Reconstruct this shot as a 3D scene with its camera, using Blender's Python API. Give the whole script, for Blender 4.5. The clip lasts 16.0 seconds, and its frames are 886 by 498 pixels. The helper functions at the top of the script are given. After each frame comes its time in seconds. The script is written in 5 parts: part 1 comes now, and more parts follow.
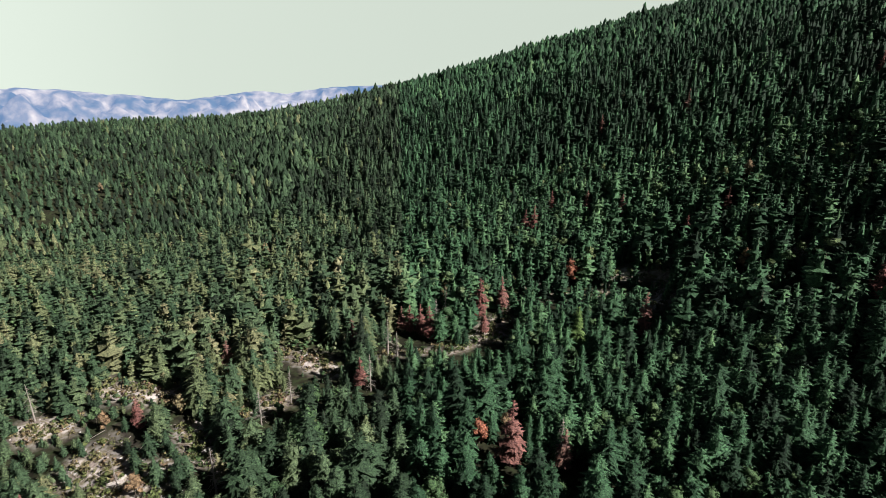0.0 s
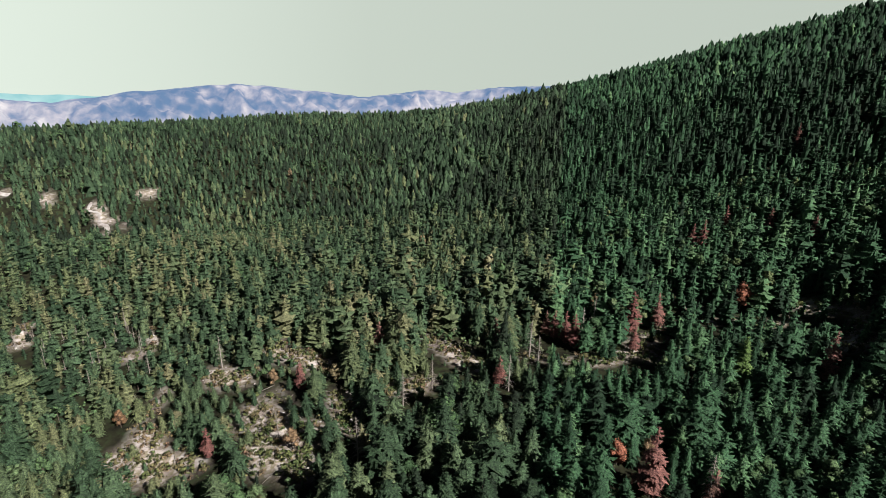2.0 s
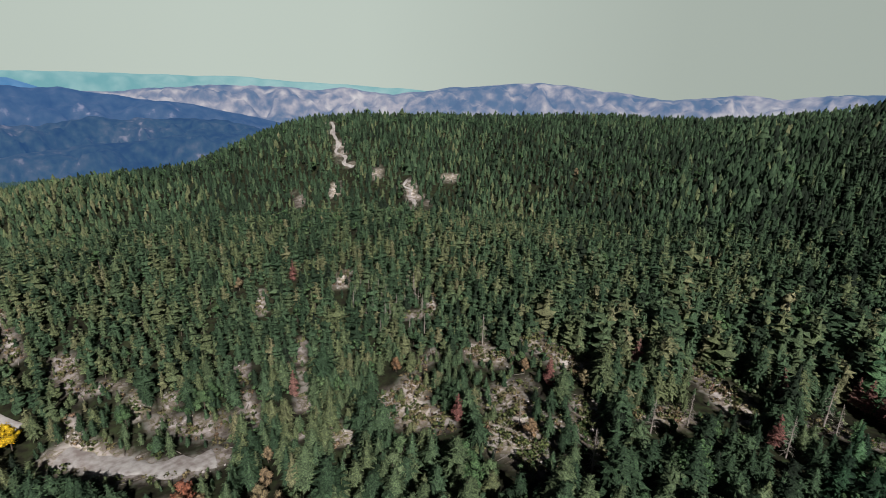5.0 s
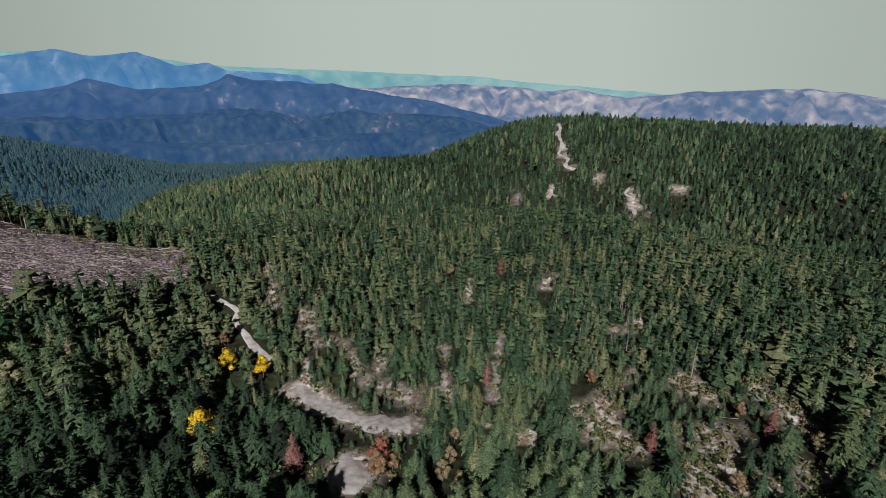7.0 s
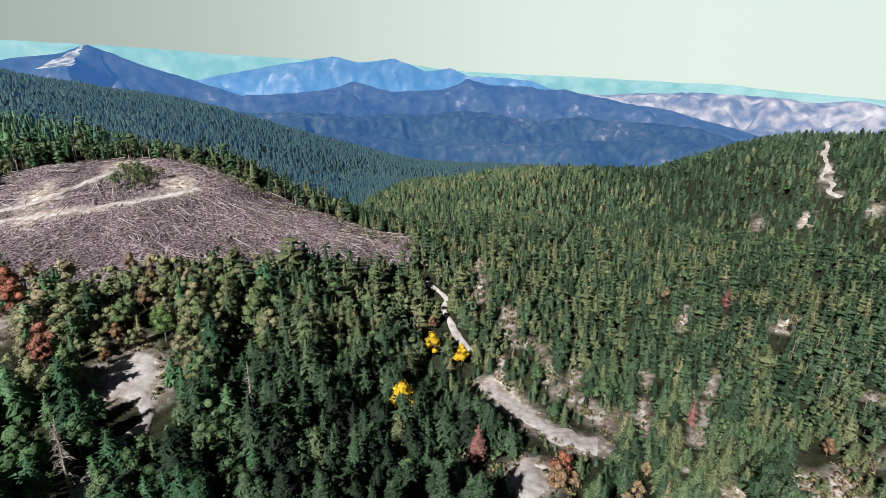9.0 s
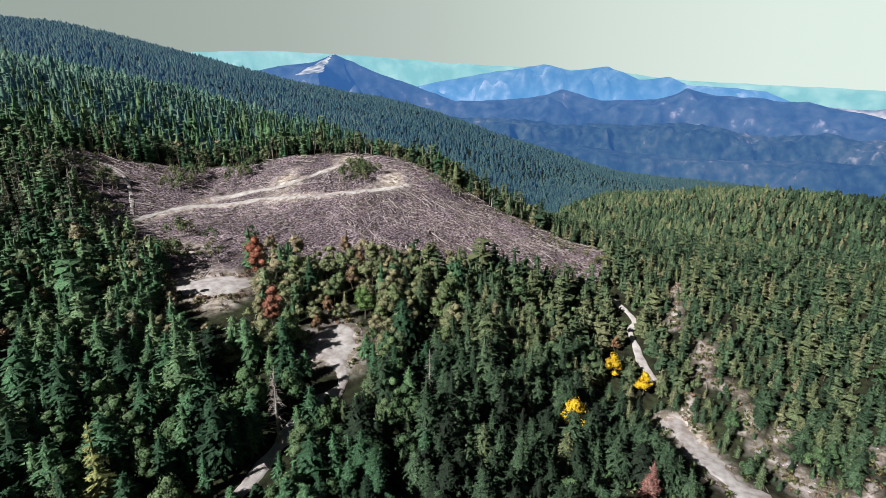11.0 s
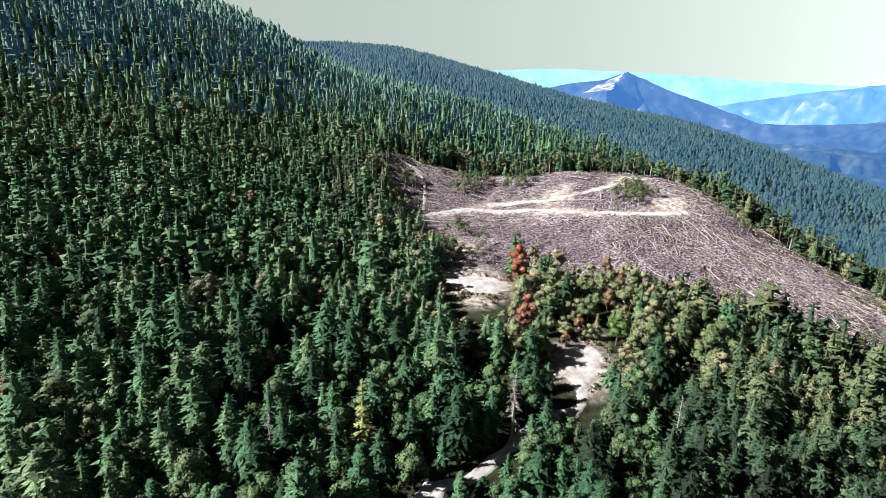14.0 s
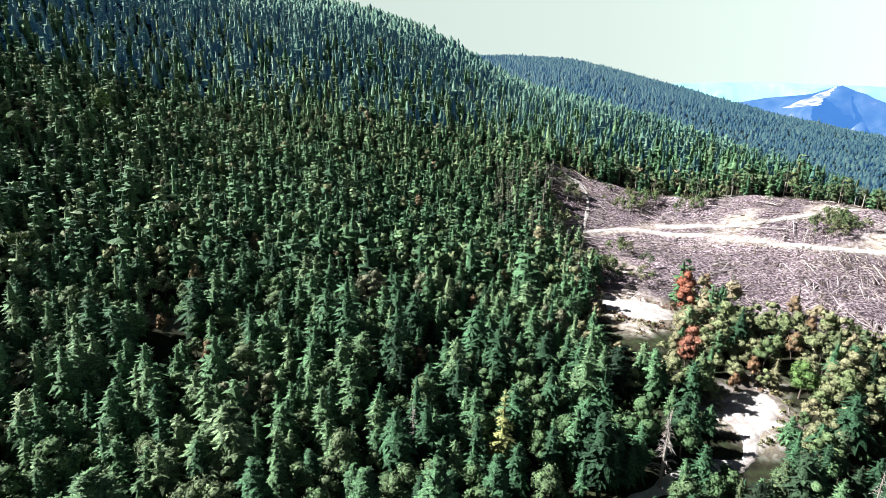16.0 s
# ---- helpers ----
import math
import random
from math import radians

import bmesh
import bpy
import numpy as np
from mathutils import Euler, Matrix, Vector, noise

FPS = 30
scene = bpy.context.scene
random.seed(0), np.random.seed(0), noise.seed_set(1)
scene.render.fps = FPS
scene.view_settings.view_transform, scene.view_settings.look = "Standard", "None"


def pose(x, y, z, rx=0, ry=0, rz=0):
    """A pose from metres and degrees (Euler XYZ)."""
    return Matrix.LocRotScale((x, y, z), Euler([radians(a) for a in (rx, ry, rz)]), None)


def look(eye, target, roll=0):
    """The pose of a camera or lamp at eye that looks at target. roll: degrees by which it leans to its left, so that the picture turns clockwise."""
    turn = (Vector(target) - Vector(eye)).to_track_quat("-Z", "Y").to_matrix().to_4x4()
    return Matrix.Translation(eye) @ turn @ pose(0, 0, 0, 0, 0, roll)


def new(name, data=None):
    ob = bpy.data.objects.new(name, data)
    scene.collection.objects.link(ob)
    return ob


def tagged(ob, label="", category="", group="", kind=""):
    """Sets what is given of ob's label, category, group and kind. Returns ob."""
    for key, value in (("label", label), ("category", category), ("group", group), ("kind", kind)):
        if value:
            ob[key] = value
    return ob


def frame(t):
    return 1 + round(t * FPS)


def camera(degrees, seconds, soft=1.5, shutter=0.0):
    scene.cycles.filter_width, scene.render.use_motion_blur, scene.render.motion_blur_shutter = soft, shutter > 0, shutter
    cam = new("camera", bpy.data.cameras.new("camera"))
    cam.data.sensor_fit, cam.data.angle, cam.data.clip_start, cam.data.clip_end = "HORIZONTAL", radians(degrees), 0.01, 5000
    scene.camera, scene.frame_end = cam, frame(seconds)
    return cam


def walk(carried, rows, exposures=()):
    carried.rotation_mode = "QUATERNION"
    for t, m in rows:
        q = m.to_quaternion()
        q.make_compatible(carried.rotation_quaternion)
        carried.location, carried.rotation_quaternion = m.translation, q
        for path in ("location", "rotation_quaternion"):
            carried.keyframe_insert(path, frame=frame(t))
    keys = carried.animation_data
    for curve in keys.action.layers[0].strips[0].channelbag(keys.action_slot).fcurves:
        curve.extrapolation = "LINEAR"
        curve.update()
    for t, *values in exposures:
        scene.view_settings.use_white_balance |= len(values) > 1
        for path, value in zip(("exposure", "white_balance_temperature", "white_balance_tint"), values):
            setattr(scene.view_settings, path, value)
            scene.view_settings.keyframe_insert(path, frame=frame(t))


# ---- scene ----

# ---- the camera and its walk ----
cam = camera(78.67, 16.0, soft=0.55)
# ---- ground shape ----
EYE = 140.0          # height of the camera over the valley datum


def lattice(ix, iy, seed):
    """A steady random number in 0..1 for each lattice point."""
    n = (ix.astype(np.int64) * 374761393 + iy.astype(np.int64) * 668265263 + seed * 982451653) & 0xFFFFFFFF
    n = ((n ^ (n >> 13)) * 1274126177) & 0xFFFFFFFF
    n = n ^ (n >> 16)
    return (n & 0xFFFFFF) / float(0xFFFFFF)


def rough(x, y, size, seed=0, octaves=3):
    """Smooth noise in about -1..1 with features of the given size in metres."""
    x, y = np.asarray(x, float), np.asarray(y, float)
    total, amp, norm = 0.0, 1.0, 0.0
    for k in range(octaves):
        u, v = x / size * 2 ** k + 37.7 * k, y / size * 2 ** k - 11.3 * k
        iu, iv = np.floor(u), np.floor(v)
        fu, fv = u - iu, v - iv
        fu, fv = fu * fu * (3 - 2 * fu), fv * fv * (3 - 2 * fv)
        a = lattice(iu, iv, seed + k) * (1 - fu) + lattice(iu + 1, iv, seed + k) * fu
        b = lattice(iu, iv + 1, seed + k) * (1 - fu) + lattice(iu + 1, iv + 1, seed + k) * fu
        total = total + amp * ((a * (1 - fv) + b * fv) * 2 - 1)
        norm += amp
        amp *= 0.5
    return total / norm


RING = np.arange(0.0, 2405.0, 5.0)
BEARINGS, SLOPES = [], []


def slope(bearing, *profile):
    """The lie of the land along one bearing (degrees left of +y): distance, height under the camera, ..."""
    BEARINGS.append(bearing)
    SLOPES.append(np.interp(RING, (0,) + profile[0::2] + (2400,), (-112,) + profile[1::2] + (-430,)))


slope(-90, 110, -85, 200, -40, 330, 20, 500, 100, 800, 220, 1300, 240, 2000, 60)
slope(-50, 130, -116, 180, -110, 240, -94, 330, -58, 480, 0, 700, 95, 1000, 170, 1500, 120, 2000, 0)
slope(-25, 110, -116, 200, -122, 300, -122, 360, -108, 480, -65, 620, -5, 780, 60, 950, 68, 1300, 20, 2000, -120)
slope(0, 110, -116, 200, -120, 300, -130, 400, -126, 520, -106, 650, -72, 800, -40, 950, -50, 1300, -120, 2000, -250)
slope(15, 110, -118, 200, -124, 300, -134, 400, -132, 520, -122, 650, -104, 830, -80, 1000, -100, 1400, -220)
slope(30, 110, -118, 170, -119, 250, -122, 330, -112, 400, -133, 480, -133, 560, -116, 700, -90, 850, -80, 1000, -120, 1400, -240)
slope(45, 110, -120, 180, -131, 240, -125, 330, -104, 360, -103, 430, -140, 480, -138, 560, -116, 650, -88, 720, -73, 800, -80, 1000, -160, 1500, -260)
slope(57, 110, -122, 180, -132, 240, -126, 330, -103, 370, -103, 440, -142, 500, -140, 580, -112, 660, -84, 730, -74, 800, -95, 1000, -190, 1500, -270)
slope(68, 110, -122, 185, -133, 240, -126, 330, -104, 380, -106, 450, -140, 520, -140, 600, -128, 680, -128, 800, -160, 1000, -220, 1500, -280)
slope(80, 110, -122, 190, -134, 240, -122, 290, -112, 340, -108, 390, -118, 460, -132, 550, -124, 650, -122, 760, -150, 1000, -230, 1500, -280)
slope(92, 110, -120, 180, -130, 240, -126, 290, -118, 330, -114, 380, -118, 450, -140, 560, -150, 680, -155, 800, -180, 1000, -215, 1300, -235, 1600, -290)
slope(102, 110, -120, 200, -114, 250, -110, 300, -108, 380, -103, 430, -113, 500, -152, 600, -188, 750, -207, 900, -200, 1100, -165, 1250, -165, 1600, -230)
slope(112, 110, -118, 180, -110, 250, -100, 300, -100, 370, -81, 400, -68, 430, -72, 500, -102, 620, -155, 800, -165, 1000, -125, 1250, -98, 1450, -105, 1800, -190)
slope(122, 110, -116, 190, -104, 250, -98, 300, -97, 350, -86, 400, -70, 430, -66, 500, -60, 560, -66, 700, -115, 900, -105, 1150, -75, 1400, -58, 1650, -85, 1900, -140)
slope(134, 110, -112, 130, -108, 190, -104, 250, -96, 300, -94, 350, -92, 400, -84, 440, -76, 520, -50, 600, -38, 680, -50, 850, -60, 1150, -10, 1500, 15, 1900, -20)
slope(144, 110, -108, 180, -104, 250, -96, 350, -85, 420, -56, 500, -40, 600, -22, 680, -25, 850, -20, 1150, 40, 1500, 78, 1900, 40)
slope(152, 110, -108, 180, -102, 250, -92, 350, -78, 420, -56, 520, -30, 640, 5, 760, 20, 900, 15, 1200, 45, 1500, 75, 1900, 40)
slope(158, 110, -107, 200, -96, 340, -74, 440, -42, 540, -2, 640, 36, 760, 70, 900, 72, 1250, 80, 1600, 80, 1900, 40)
slope(165, 110, -106, 200, -92, 330, -70, 480, -22, 600, 40, 720, 85, 900, 100, 1300, 110, 1900, 40)
slope(180, 110, -106, 200, -92, 330, -62, 480, -12, 600, 45, 800, 130, 1100, 190, 1900, 100)
slope(200, 110, -108, 200, -86, 300, -52, 400, 0, 500, 45, 700, 130, 1000, 210, 1900, 100)
slope(235, 110, -85, 200, -40, 330, 30, 500, 120, 800, 240, 1200, 280, 2000, 100)


def blended(table, width, axis, wrap):
    """A running mean along one axis of the land table."""
    n, total = width // 2, 0.0
    if wrap:
        return sum(np.roll(table, k, axis) for k in range(-n, n + 1)) / (2 * n + 1)
    padded = np.concatenate([table[:, :1]] * n + [table] + [table[:, -1:]] * n, 1)
    for k in range(2 * n + 1):
        total = total + padded[:, k:k + table.shape[1]]
    return total / (2 * n + 1)


TURN = np.arange(0, 360)
order = [BEARINGS[-1] - 360] + BEARINGS + [BEARINGS[0] + 360]
rows_of_land = np.array([SLOPES[-1]] + SLOPES + [SLOPES[0]])
LAND = np.array([[np.interp(b if b < 270 else b - 360, order, rows_of_land[:, k]) for k in range(len(RING))] for b in TURN])
LAND = blended(blended(LAND, 7, 0, True), 5, 0, True)
LAND = blended(blended(LAND, 5, 1, False), 5, 1, False)


def ground(x, y):
    """Height of the bare ground."""
    x, y = np.asarray(x, float), np.asarray(y, float)
    r = np.hypot(x, y)
    b = np.degrees(np.arctan2(-x, y)) % 360
    i, j = np.floor(b).astype(int), np.minimum(r / 5, len(RING) - 1.001)
    jj = j.astype(int)
    fb, fr = b - i, j - jj
    i0, i1 = i % 360, (i + 1) % 360
    h = (LAND[i0, jj] * (1 - fb) + LAND[i1, jj] * fb) * (1 - fr) + (LAND[i0, jj + 1] * (1 - fb) + LAND[i1, jj + 1] * fb) * fr
    calm = np.clip((r - 60) / 120, 0, 1)
    lumps = rough(x, y, 55, 3) * 2.6 + rough(x, y, 170, 8) * 5.0 * np.clip((r - 250) / 400, 0, 1)
    return EYE + h + lumps * calm
# ---- end of ground shape ----
PATH = [
    (0.0, pose(0, 0, EYE, 71.06, -0.32, -4.47)),
    (0.5, pose(0, 0, EYE, 71.04, -0.35, -0.51)),
    (1.0, pose(0, 0, EYE, 71.01, -0.39, 3.64)),
    (1.5, pose(0, 0, EYE, 71.01, -0.45, 8.03)),
    (2.0, pose(0, 0, EYE, 70.99, -0.46, 12.44)),
    (2.5, pose(0, 0, EYE, 70.98, -0.49, 17.09)),
    (3.0, pose(0, 0, EYE, 70.93, -0.56, 21.84)),
    (3.5, pose(0, 0, EYE, 70.92, -0.56, 26.76)),
    (6.0, pose(0, 0, EYE, 70.53, -1.03, 53.83)),
    (6.5, pose(0, 0, EYE, 70.51, -1.00, 59.82)),
    (7.0, pose(0, 0, EYE, 70.47, -0.90, 65.68)),
    (7.5, pose(0, 0, EYE, 70.48, -0.85, 71.56)),
    (8.0, pose(0, 0, EYE, 70.50, -0.86, 77.42)),
    (8.5, pose(0, 0, EYE, 70.61, -0.82, 83.18)),
    (9.0, pose(0, 0, EYE, 70.70, -0.79, 88.90)),
    (11.5, pose(0, 0, EYE, 71.31, -0.71, 114.76)),
    (12.0, pose(0, 0, EYE, 71.49, -0.64, 119.58)),
    (12.5, pose(0, 0, EYE, 71.68, -0.72, 124.43)),
    (13.0, pose(0, 0, EYE, 71.94, -0.73, 129.10)),
    (13.5, pose(0, 0, EYE, 72.18, -0.84, 133.72)),
    (14.0, pose(0, 0, EYE, 72.41, -0.93, 138.52)),
    (14.5, pose(0, 0, EYE, 72.63, -0.95, 143.05)),
    (15.0, pose(0, 0, EYE, 72.77, -1.12, 147.51)),
    (15.5, pose(0, 0, EYE, 73.05, -1.08, 151.69)),
    (16.0, pose(0, 0, EYE, 73.33, -1.13, 155.78)),
]
walk(cam, PATH, [(0.0, 0.62, 6400, 12), (1.5, 0.48, 6400, 12), (3.5, 0.05, 6350, 12), (6.0, -0.28, 6250, 12), (7.3, -0.32, 6200, 12), (9.0, 0.40, 6200, 12), (12.0, 0.42, 6150, 12), (14.0, 1.10, 6100, 11), (16.0, 1.55, 6050, 10)])

# ---- world and sun ----
SUN_BEARING, SUN_HEIGHT = 239.0, 38.5
world = bpy.data.worlds.new("sky")
scene.world = world
world.use_nodes = True
wn = world.node_tree.nodes
sky = wn.new("ShaderNodeTexSky")
sky.sky_type = "NISHITA"
sky.sun_disc = False
sky.sun_elevation, sky.sun_rotation = radians(SUN_HEIGHT), radians(360 - SUN_BEARING)
sky.air_density, sky.dust_density, sky.ozone_density = 1.2, 2.5, 1.0
wn["Background"].inputs["Strength"].default_value = 0.009
world.node_tree.links.new(sky.outputs[0], wn["Background"].inputs["Color"])

sun_data = bpy.data.lights.new("sun", "SUN")
sun_data.energy, sun_data.angle, sun_data.color = 6.2, radians(0.6), (1.0, 0.96, 0.90)
sun = new("sun", sun_data)
sb, sh = radians(SUN_BEARING), radians(SUN_HEIGHT)
sun.matrix_world = look((-math.sin(sb) * math.cos(sh) * 900, math.cos(sb) * math.cos(sh) * 900, EYE + math.sin(sh) * 900), (0, 0, EYE))


# ---- materials ----
def material(name, rough_value=0.9, specular=0.2):
    m = bpy.data.materials.new(name)
    m.use_nodes = True
    b = m.node_tree.nodes["Principled BSDF"]
    b.inputs["Roughness"].default_value = rough_value
    b.inputs["Specular IOR Level"].default_value = specular
    return m, m.node_tree.nodes, m.node_tree.links, b


def ramp(nodes, *stops):
    r = nodes.new("ShaderNodeValToRGB")
    e = r.color_ramp.elements
    while len(e) < len(stops):
        e.new(0.5)
    for k, (at, colour) in enumerate(stops):
        e[k].position, e[k].color = at, (*colour, 1)
    return r


def noise_of(nodes, links, scale, detail=4.0, coords="Object"):
    t = nodes.new("ShaderNodeTexCoord")
    n = nodes.new("ShaderNodeTexNoise")
    n.inputs["Scale"].default_value, n.inputs["Detail"].default_value = scale, detail
    links.new(t.outputs[coords], n.inputs["Vector"])
    return n


def mix_of(nodes, links, fac, a, b, how="MIX"):
    m = nodes.new("ShaderNodeMix")
    m.data_type, m.blend_type = "RGBA", how
    if isinstance(fac, float):
        m.inputs[0].default_value = fac
    else:
        links.new(fac, m.inputs[0])
    for socket, value in ((m.inputs[6], a), (m.inputs[7], b)):
        if isinstance(value, tuple):
            socket.default_value = (*value, 1)
        else:
            links.new(value, socket)
    return m.outputs[2]


def foliage(name, *stops, glow=None, deep=0.4, high=1.6):
    """Needles or leaves: each tree takes its own place on the ramp, each clump a little more; the clumps shade along the crown's round form."""
    m, n, l, b = material(name, 0.75, 0.12)
    b.inputs["Diffuse Roughness"].default_value = 0.2
    own = n.new("ShaderNodeAttribute")
    own.attribute_name = "tone"
    info = n.new("ShaderNodeObjectInfo")
    alone = n.new("ShaderNodeMath")
    alone.operation = "LESS_THAN"
    alone.inputs[1].default_value = 0.005
    l.new(own.outputs["Fac"], alone.inputs[0])
    half = n.new("ShaderNodeMath")
    half.operation = "MULTIPLY_ADD"
    half.inputs[1].default_value, half.inputs[2].default_value = 0.7, 0.08
    l.new(info.outputs["Random"], half.inputs[0])
    wrap = n.new("ShaderNodeMath")
    wrap.operation = "MULTIPLY_ADD"
    l.new(alone.outputs[0], wrap.inputs[0])
    l.new(half.outputs[0], wrap.inputs[1])
    l.new(own.outputs["Fac"], wrap.inputs[2])
    r = ramp(n, *stops)
    l.new(wrap.outputs[0], r.inputs[0])
    island = n.new("ShaderNodeNewGeometry")
    shade = ramp(n, (0.0, (0.72, 0.72, 0.72)), (1.0, (1.28, 1.28, 1.28)))
    l.new(island.outputs["Random Per Island"], shade.inputs[0])
    c = mix_of(n, l, 1.0, r.outputs[0], shade.outputs[0], "MULTIPLY")
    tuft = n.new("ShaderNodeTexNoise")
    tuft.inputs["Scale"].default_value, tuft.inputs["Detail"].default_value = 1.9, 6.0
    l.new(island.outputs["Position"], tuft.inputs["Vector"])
    # tuft shade painted in: cool dark hollows, warm pale tips, on the bump's noise
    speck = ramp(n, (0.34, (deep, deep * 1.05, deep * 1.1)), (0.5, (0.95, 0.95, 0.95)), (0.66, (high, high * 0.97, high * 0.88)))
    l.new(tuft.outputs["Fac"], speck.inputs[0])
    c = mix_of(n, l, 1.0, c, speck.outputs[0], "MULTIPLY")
    puff, turned, grown, sum_of = n.new("ShaderNodeAttribute"), n.new("ShaderNodeVectorTransform"), n.new("ShaderNodeVectorMath"), n.new("ShaderNodeVectorMath")
    puff.attribute_name = "puff"
    turned.vector_type, turned.convert_from, turned.convert_to = "VECTOR", "OBJECT", "WORLD"
    l.new(puff.outputs["Vector"], turned.inputs[0])
    grown.operation, sum_of.operation = "NORMALIZE", "MULTIPLY_ADD"
    l.new(turned.outputs[0], grown.inputs[0])
    l.new(grown.outputs[0], sum_of.inputs[0])
    sum_of.inputs[1].default_value = (1.8, 1.8, 1.8)
    l.new(island.outputs["Normal"], sum_of.inputs[2])
    unit = n.new("ShaderNodeVectorMath")
    unit.operation = "NORMALIZE"
    l.new(sum_of.outputs[0], unit.inputs[0])
    u = n.new("ShaderNodeBump")
    u.inputs["Strength"].default_value, u.inputs["Distance"].default_value = 0.6, 0.5
    l.new(tuft.outputs["Fac"], u.inputs["Height"])
    l.new(unit.outputs[0], u.inputs["Normal"])
    l.new(u.outputs[0], b.inputs["Normal"])
    l.new(c, b.inputs["Base Color"])
    thin = n.new("ShaderNodeBsdfTranslucent")
    l.new(c, thin.inputs["Color"])
    both = n.new("ShaderNodeMixShader")
    both.inputs[0].default_value = 0.04
    l.new(b.outputs[0], both.inputs[1])
    l.new(thin.outputs[0], both.inputs[2])
    l.new(both.outputs[0], n["Material Output"].inputs["Surface"])
    # glow: distance haze added to the needles as emission
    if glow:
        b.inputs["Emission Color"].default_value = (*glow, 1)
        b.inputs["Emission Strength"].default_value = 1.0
    return m


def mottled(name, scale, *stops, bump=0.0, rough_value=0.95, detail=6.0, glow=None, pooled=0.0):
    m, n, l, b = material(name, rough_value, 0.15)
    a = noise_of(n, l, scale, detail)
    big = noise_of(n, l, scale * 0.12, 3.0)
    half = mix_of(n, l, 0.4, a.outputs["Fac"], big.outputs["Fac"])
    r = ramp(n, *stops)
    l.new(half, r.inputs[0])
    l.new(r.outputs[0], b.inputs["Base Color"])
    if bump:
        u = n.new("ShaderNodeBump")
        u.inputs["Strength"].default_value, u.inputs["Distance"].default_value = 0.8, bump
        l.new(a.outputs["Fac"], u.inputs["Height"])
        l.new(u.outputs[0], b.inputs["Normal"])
    # glow: haze over far land, painted as emission
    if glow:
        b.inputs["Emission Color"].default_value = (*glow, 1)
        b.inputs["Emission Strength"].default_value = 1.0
    # pooled: how much the painted haze changes towards the valley floor
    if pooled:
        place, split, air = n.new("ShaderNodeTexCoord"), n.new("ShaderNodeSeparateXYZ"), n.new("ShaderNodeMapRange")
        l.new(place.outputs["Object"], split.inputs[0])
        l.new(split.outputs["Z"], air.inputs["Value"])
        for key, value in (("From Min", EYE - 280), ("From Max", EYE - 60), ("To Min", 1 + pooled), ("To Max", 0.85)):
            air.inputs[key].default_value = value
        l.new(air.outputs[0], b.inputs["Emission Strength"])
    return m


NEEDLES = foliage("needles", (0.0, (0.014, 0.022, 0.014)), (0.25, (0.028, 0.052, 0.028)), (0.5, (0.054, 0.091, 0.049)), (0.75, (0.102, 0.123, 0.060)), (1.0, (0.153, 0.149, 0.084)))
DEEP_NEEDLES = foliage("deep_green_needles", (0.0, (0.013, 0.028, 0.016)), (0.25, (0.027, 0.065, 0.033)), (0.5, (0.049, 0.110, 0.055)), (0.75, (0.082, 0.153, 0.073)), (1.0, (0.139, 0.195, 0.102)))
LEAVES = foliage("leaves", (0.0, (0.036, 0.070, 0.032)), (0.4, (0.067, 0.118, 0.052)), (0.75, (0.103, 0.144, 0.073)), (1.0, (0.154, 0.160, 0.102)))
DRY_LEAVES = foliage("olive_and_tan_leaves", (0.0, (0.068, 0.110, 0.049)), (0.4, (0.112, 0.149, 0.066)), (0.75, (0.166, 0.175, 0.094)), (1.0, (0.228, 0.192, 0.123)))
RED_NEEDLES = foliage("dead_red_needles", (0.0, (0.15, 0.062, 0.056)), (0.6, (0.19, 0.095, 0.082)), (1.0, (0.20, 0.135, 0.110)))
TAN_LEAVES = foliage("tan_leaves", (0.0, (0.20, 0.115, 0.065)), (0.5, (0.21, 0.155, 0.095)), (1.0, (0.16, 0.15, 0.08)))
RUST_LEAVES = foliage("rust_leaves", (0.0, (0.24, 0.085, 0.05)), (1.0, (0.28, 0.14, 0.10)))
YELLOW_LEAVES = foliage("yellow_leaves", (0.0, (0.50, 0.33, 0.015)), (1.0, (0.60, 0.42, 0.04)))
PALE_NEEDLES = foliage("pale_needles", (0.0, (0.17, 0.19, 0.06)), (1.0, (0.20, 0.21, 0.09)))
BRIGHT_NEEDLES = foliage("bright_green_needles", (0.0, (0.075, 0.132, 0.04)), (1.0, (0.095, 0.15, 0.05)))
BRUSH = foliage("brush_leaves", (0.0, (0.050, 0.085, 0.033)), (0.4, (0.110, 0.130, 0.050)), (0.7, (0.187, 0.150, 0.083)), (1.0, (0.209, 0.125, 0.094)))
DRY_NEEDLES = foliage("sparse_dry_needles", (0.0, (0.033, 0.060, 0.033)), (0.6, (0.066, 0.088, 0.053)), (1.0, (0.110, 0.105, 0.072)))
# far firs: blue haze painted into needle colour and emission
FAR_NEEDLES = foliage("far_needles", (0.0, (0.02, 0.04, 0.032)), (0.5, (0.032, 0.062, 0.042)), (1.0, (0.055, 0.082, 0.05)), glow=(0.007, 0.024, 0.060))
# mountainside firs: aerial haze put into a bluer colour and a faint glow
HAZED_NEEDLES = foliage("hazed_mountain_needles", (0.0, (0.027, 0.059, 0.042)), (0.4, (0.054, 0.115, 0.081)), (0.75, (0.092, 0.165, 0.112)), (1.0, (0.132, 0.199, 0.132)), glow=(0.0012, 0.005, 0.012))
BARK = mottled("bark", 3.0, (0.3, (0.07, 0.055, 0.045)), (0.7, (0.17, 0.135, 0.11)))
DEAD_WOOD = mottled("bleached_dead_wood", 2.0, (0.3, (0.20, 0.17, 0.15)), (0.7, (0.40, 0.36, 0.33)))
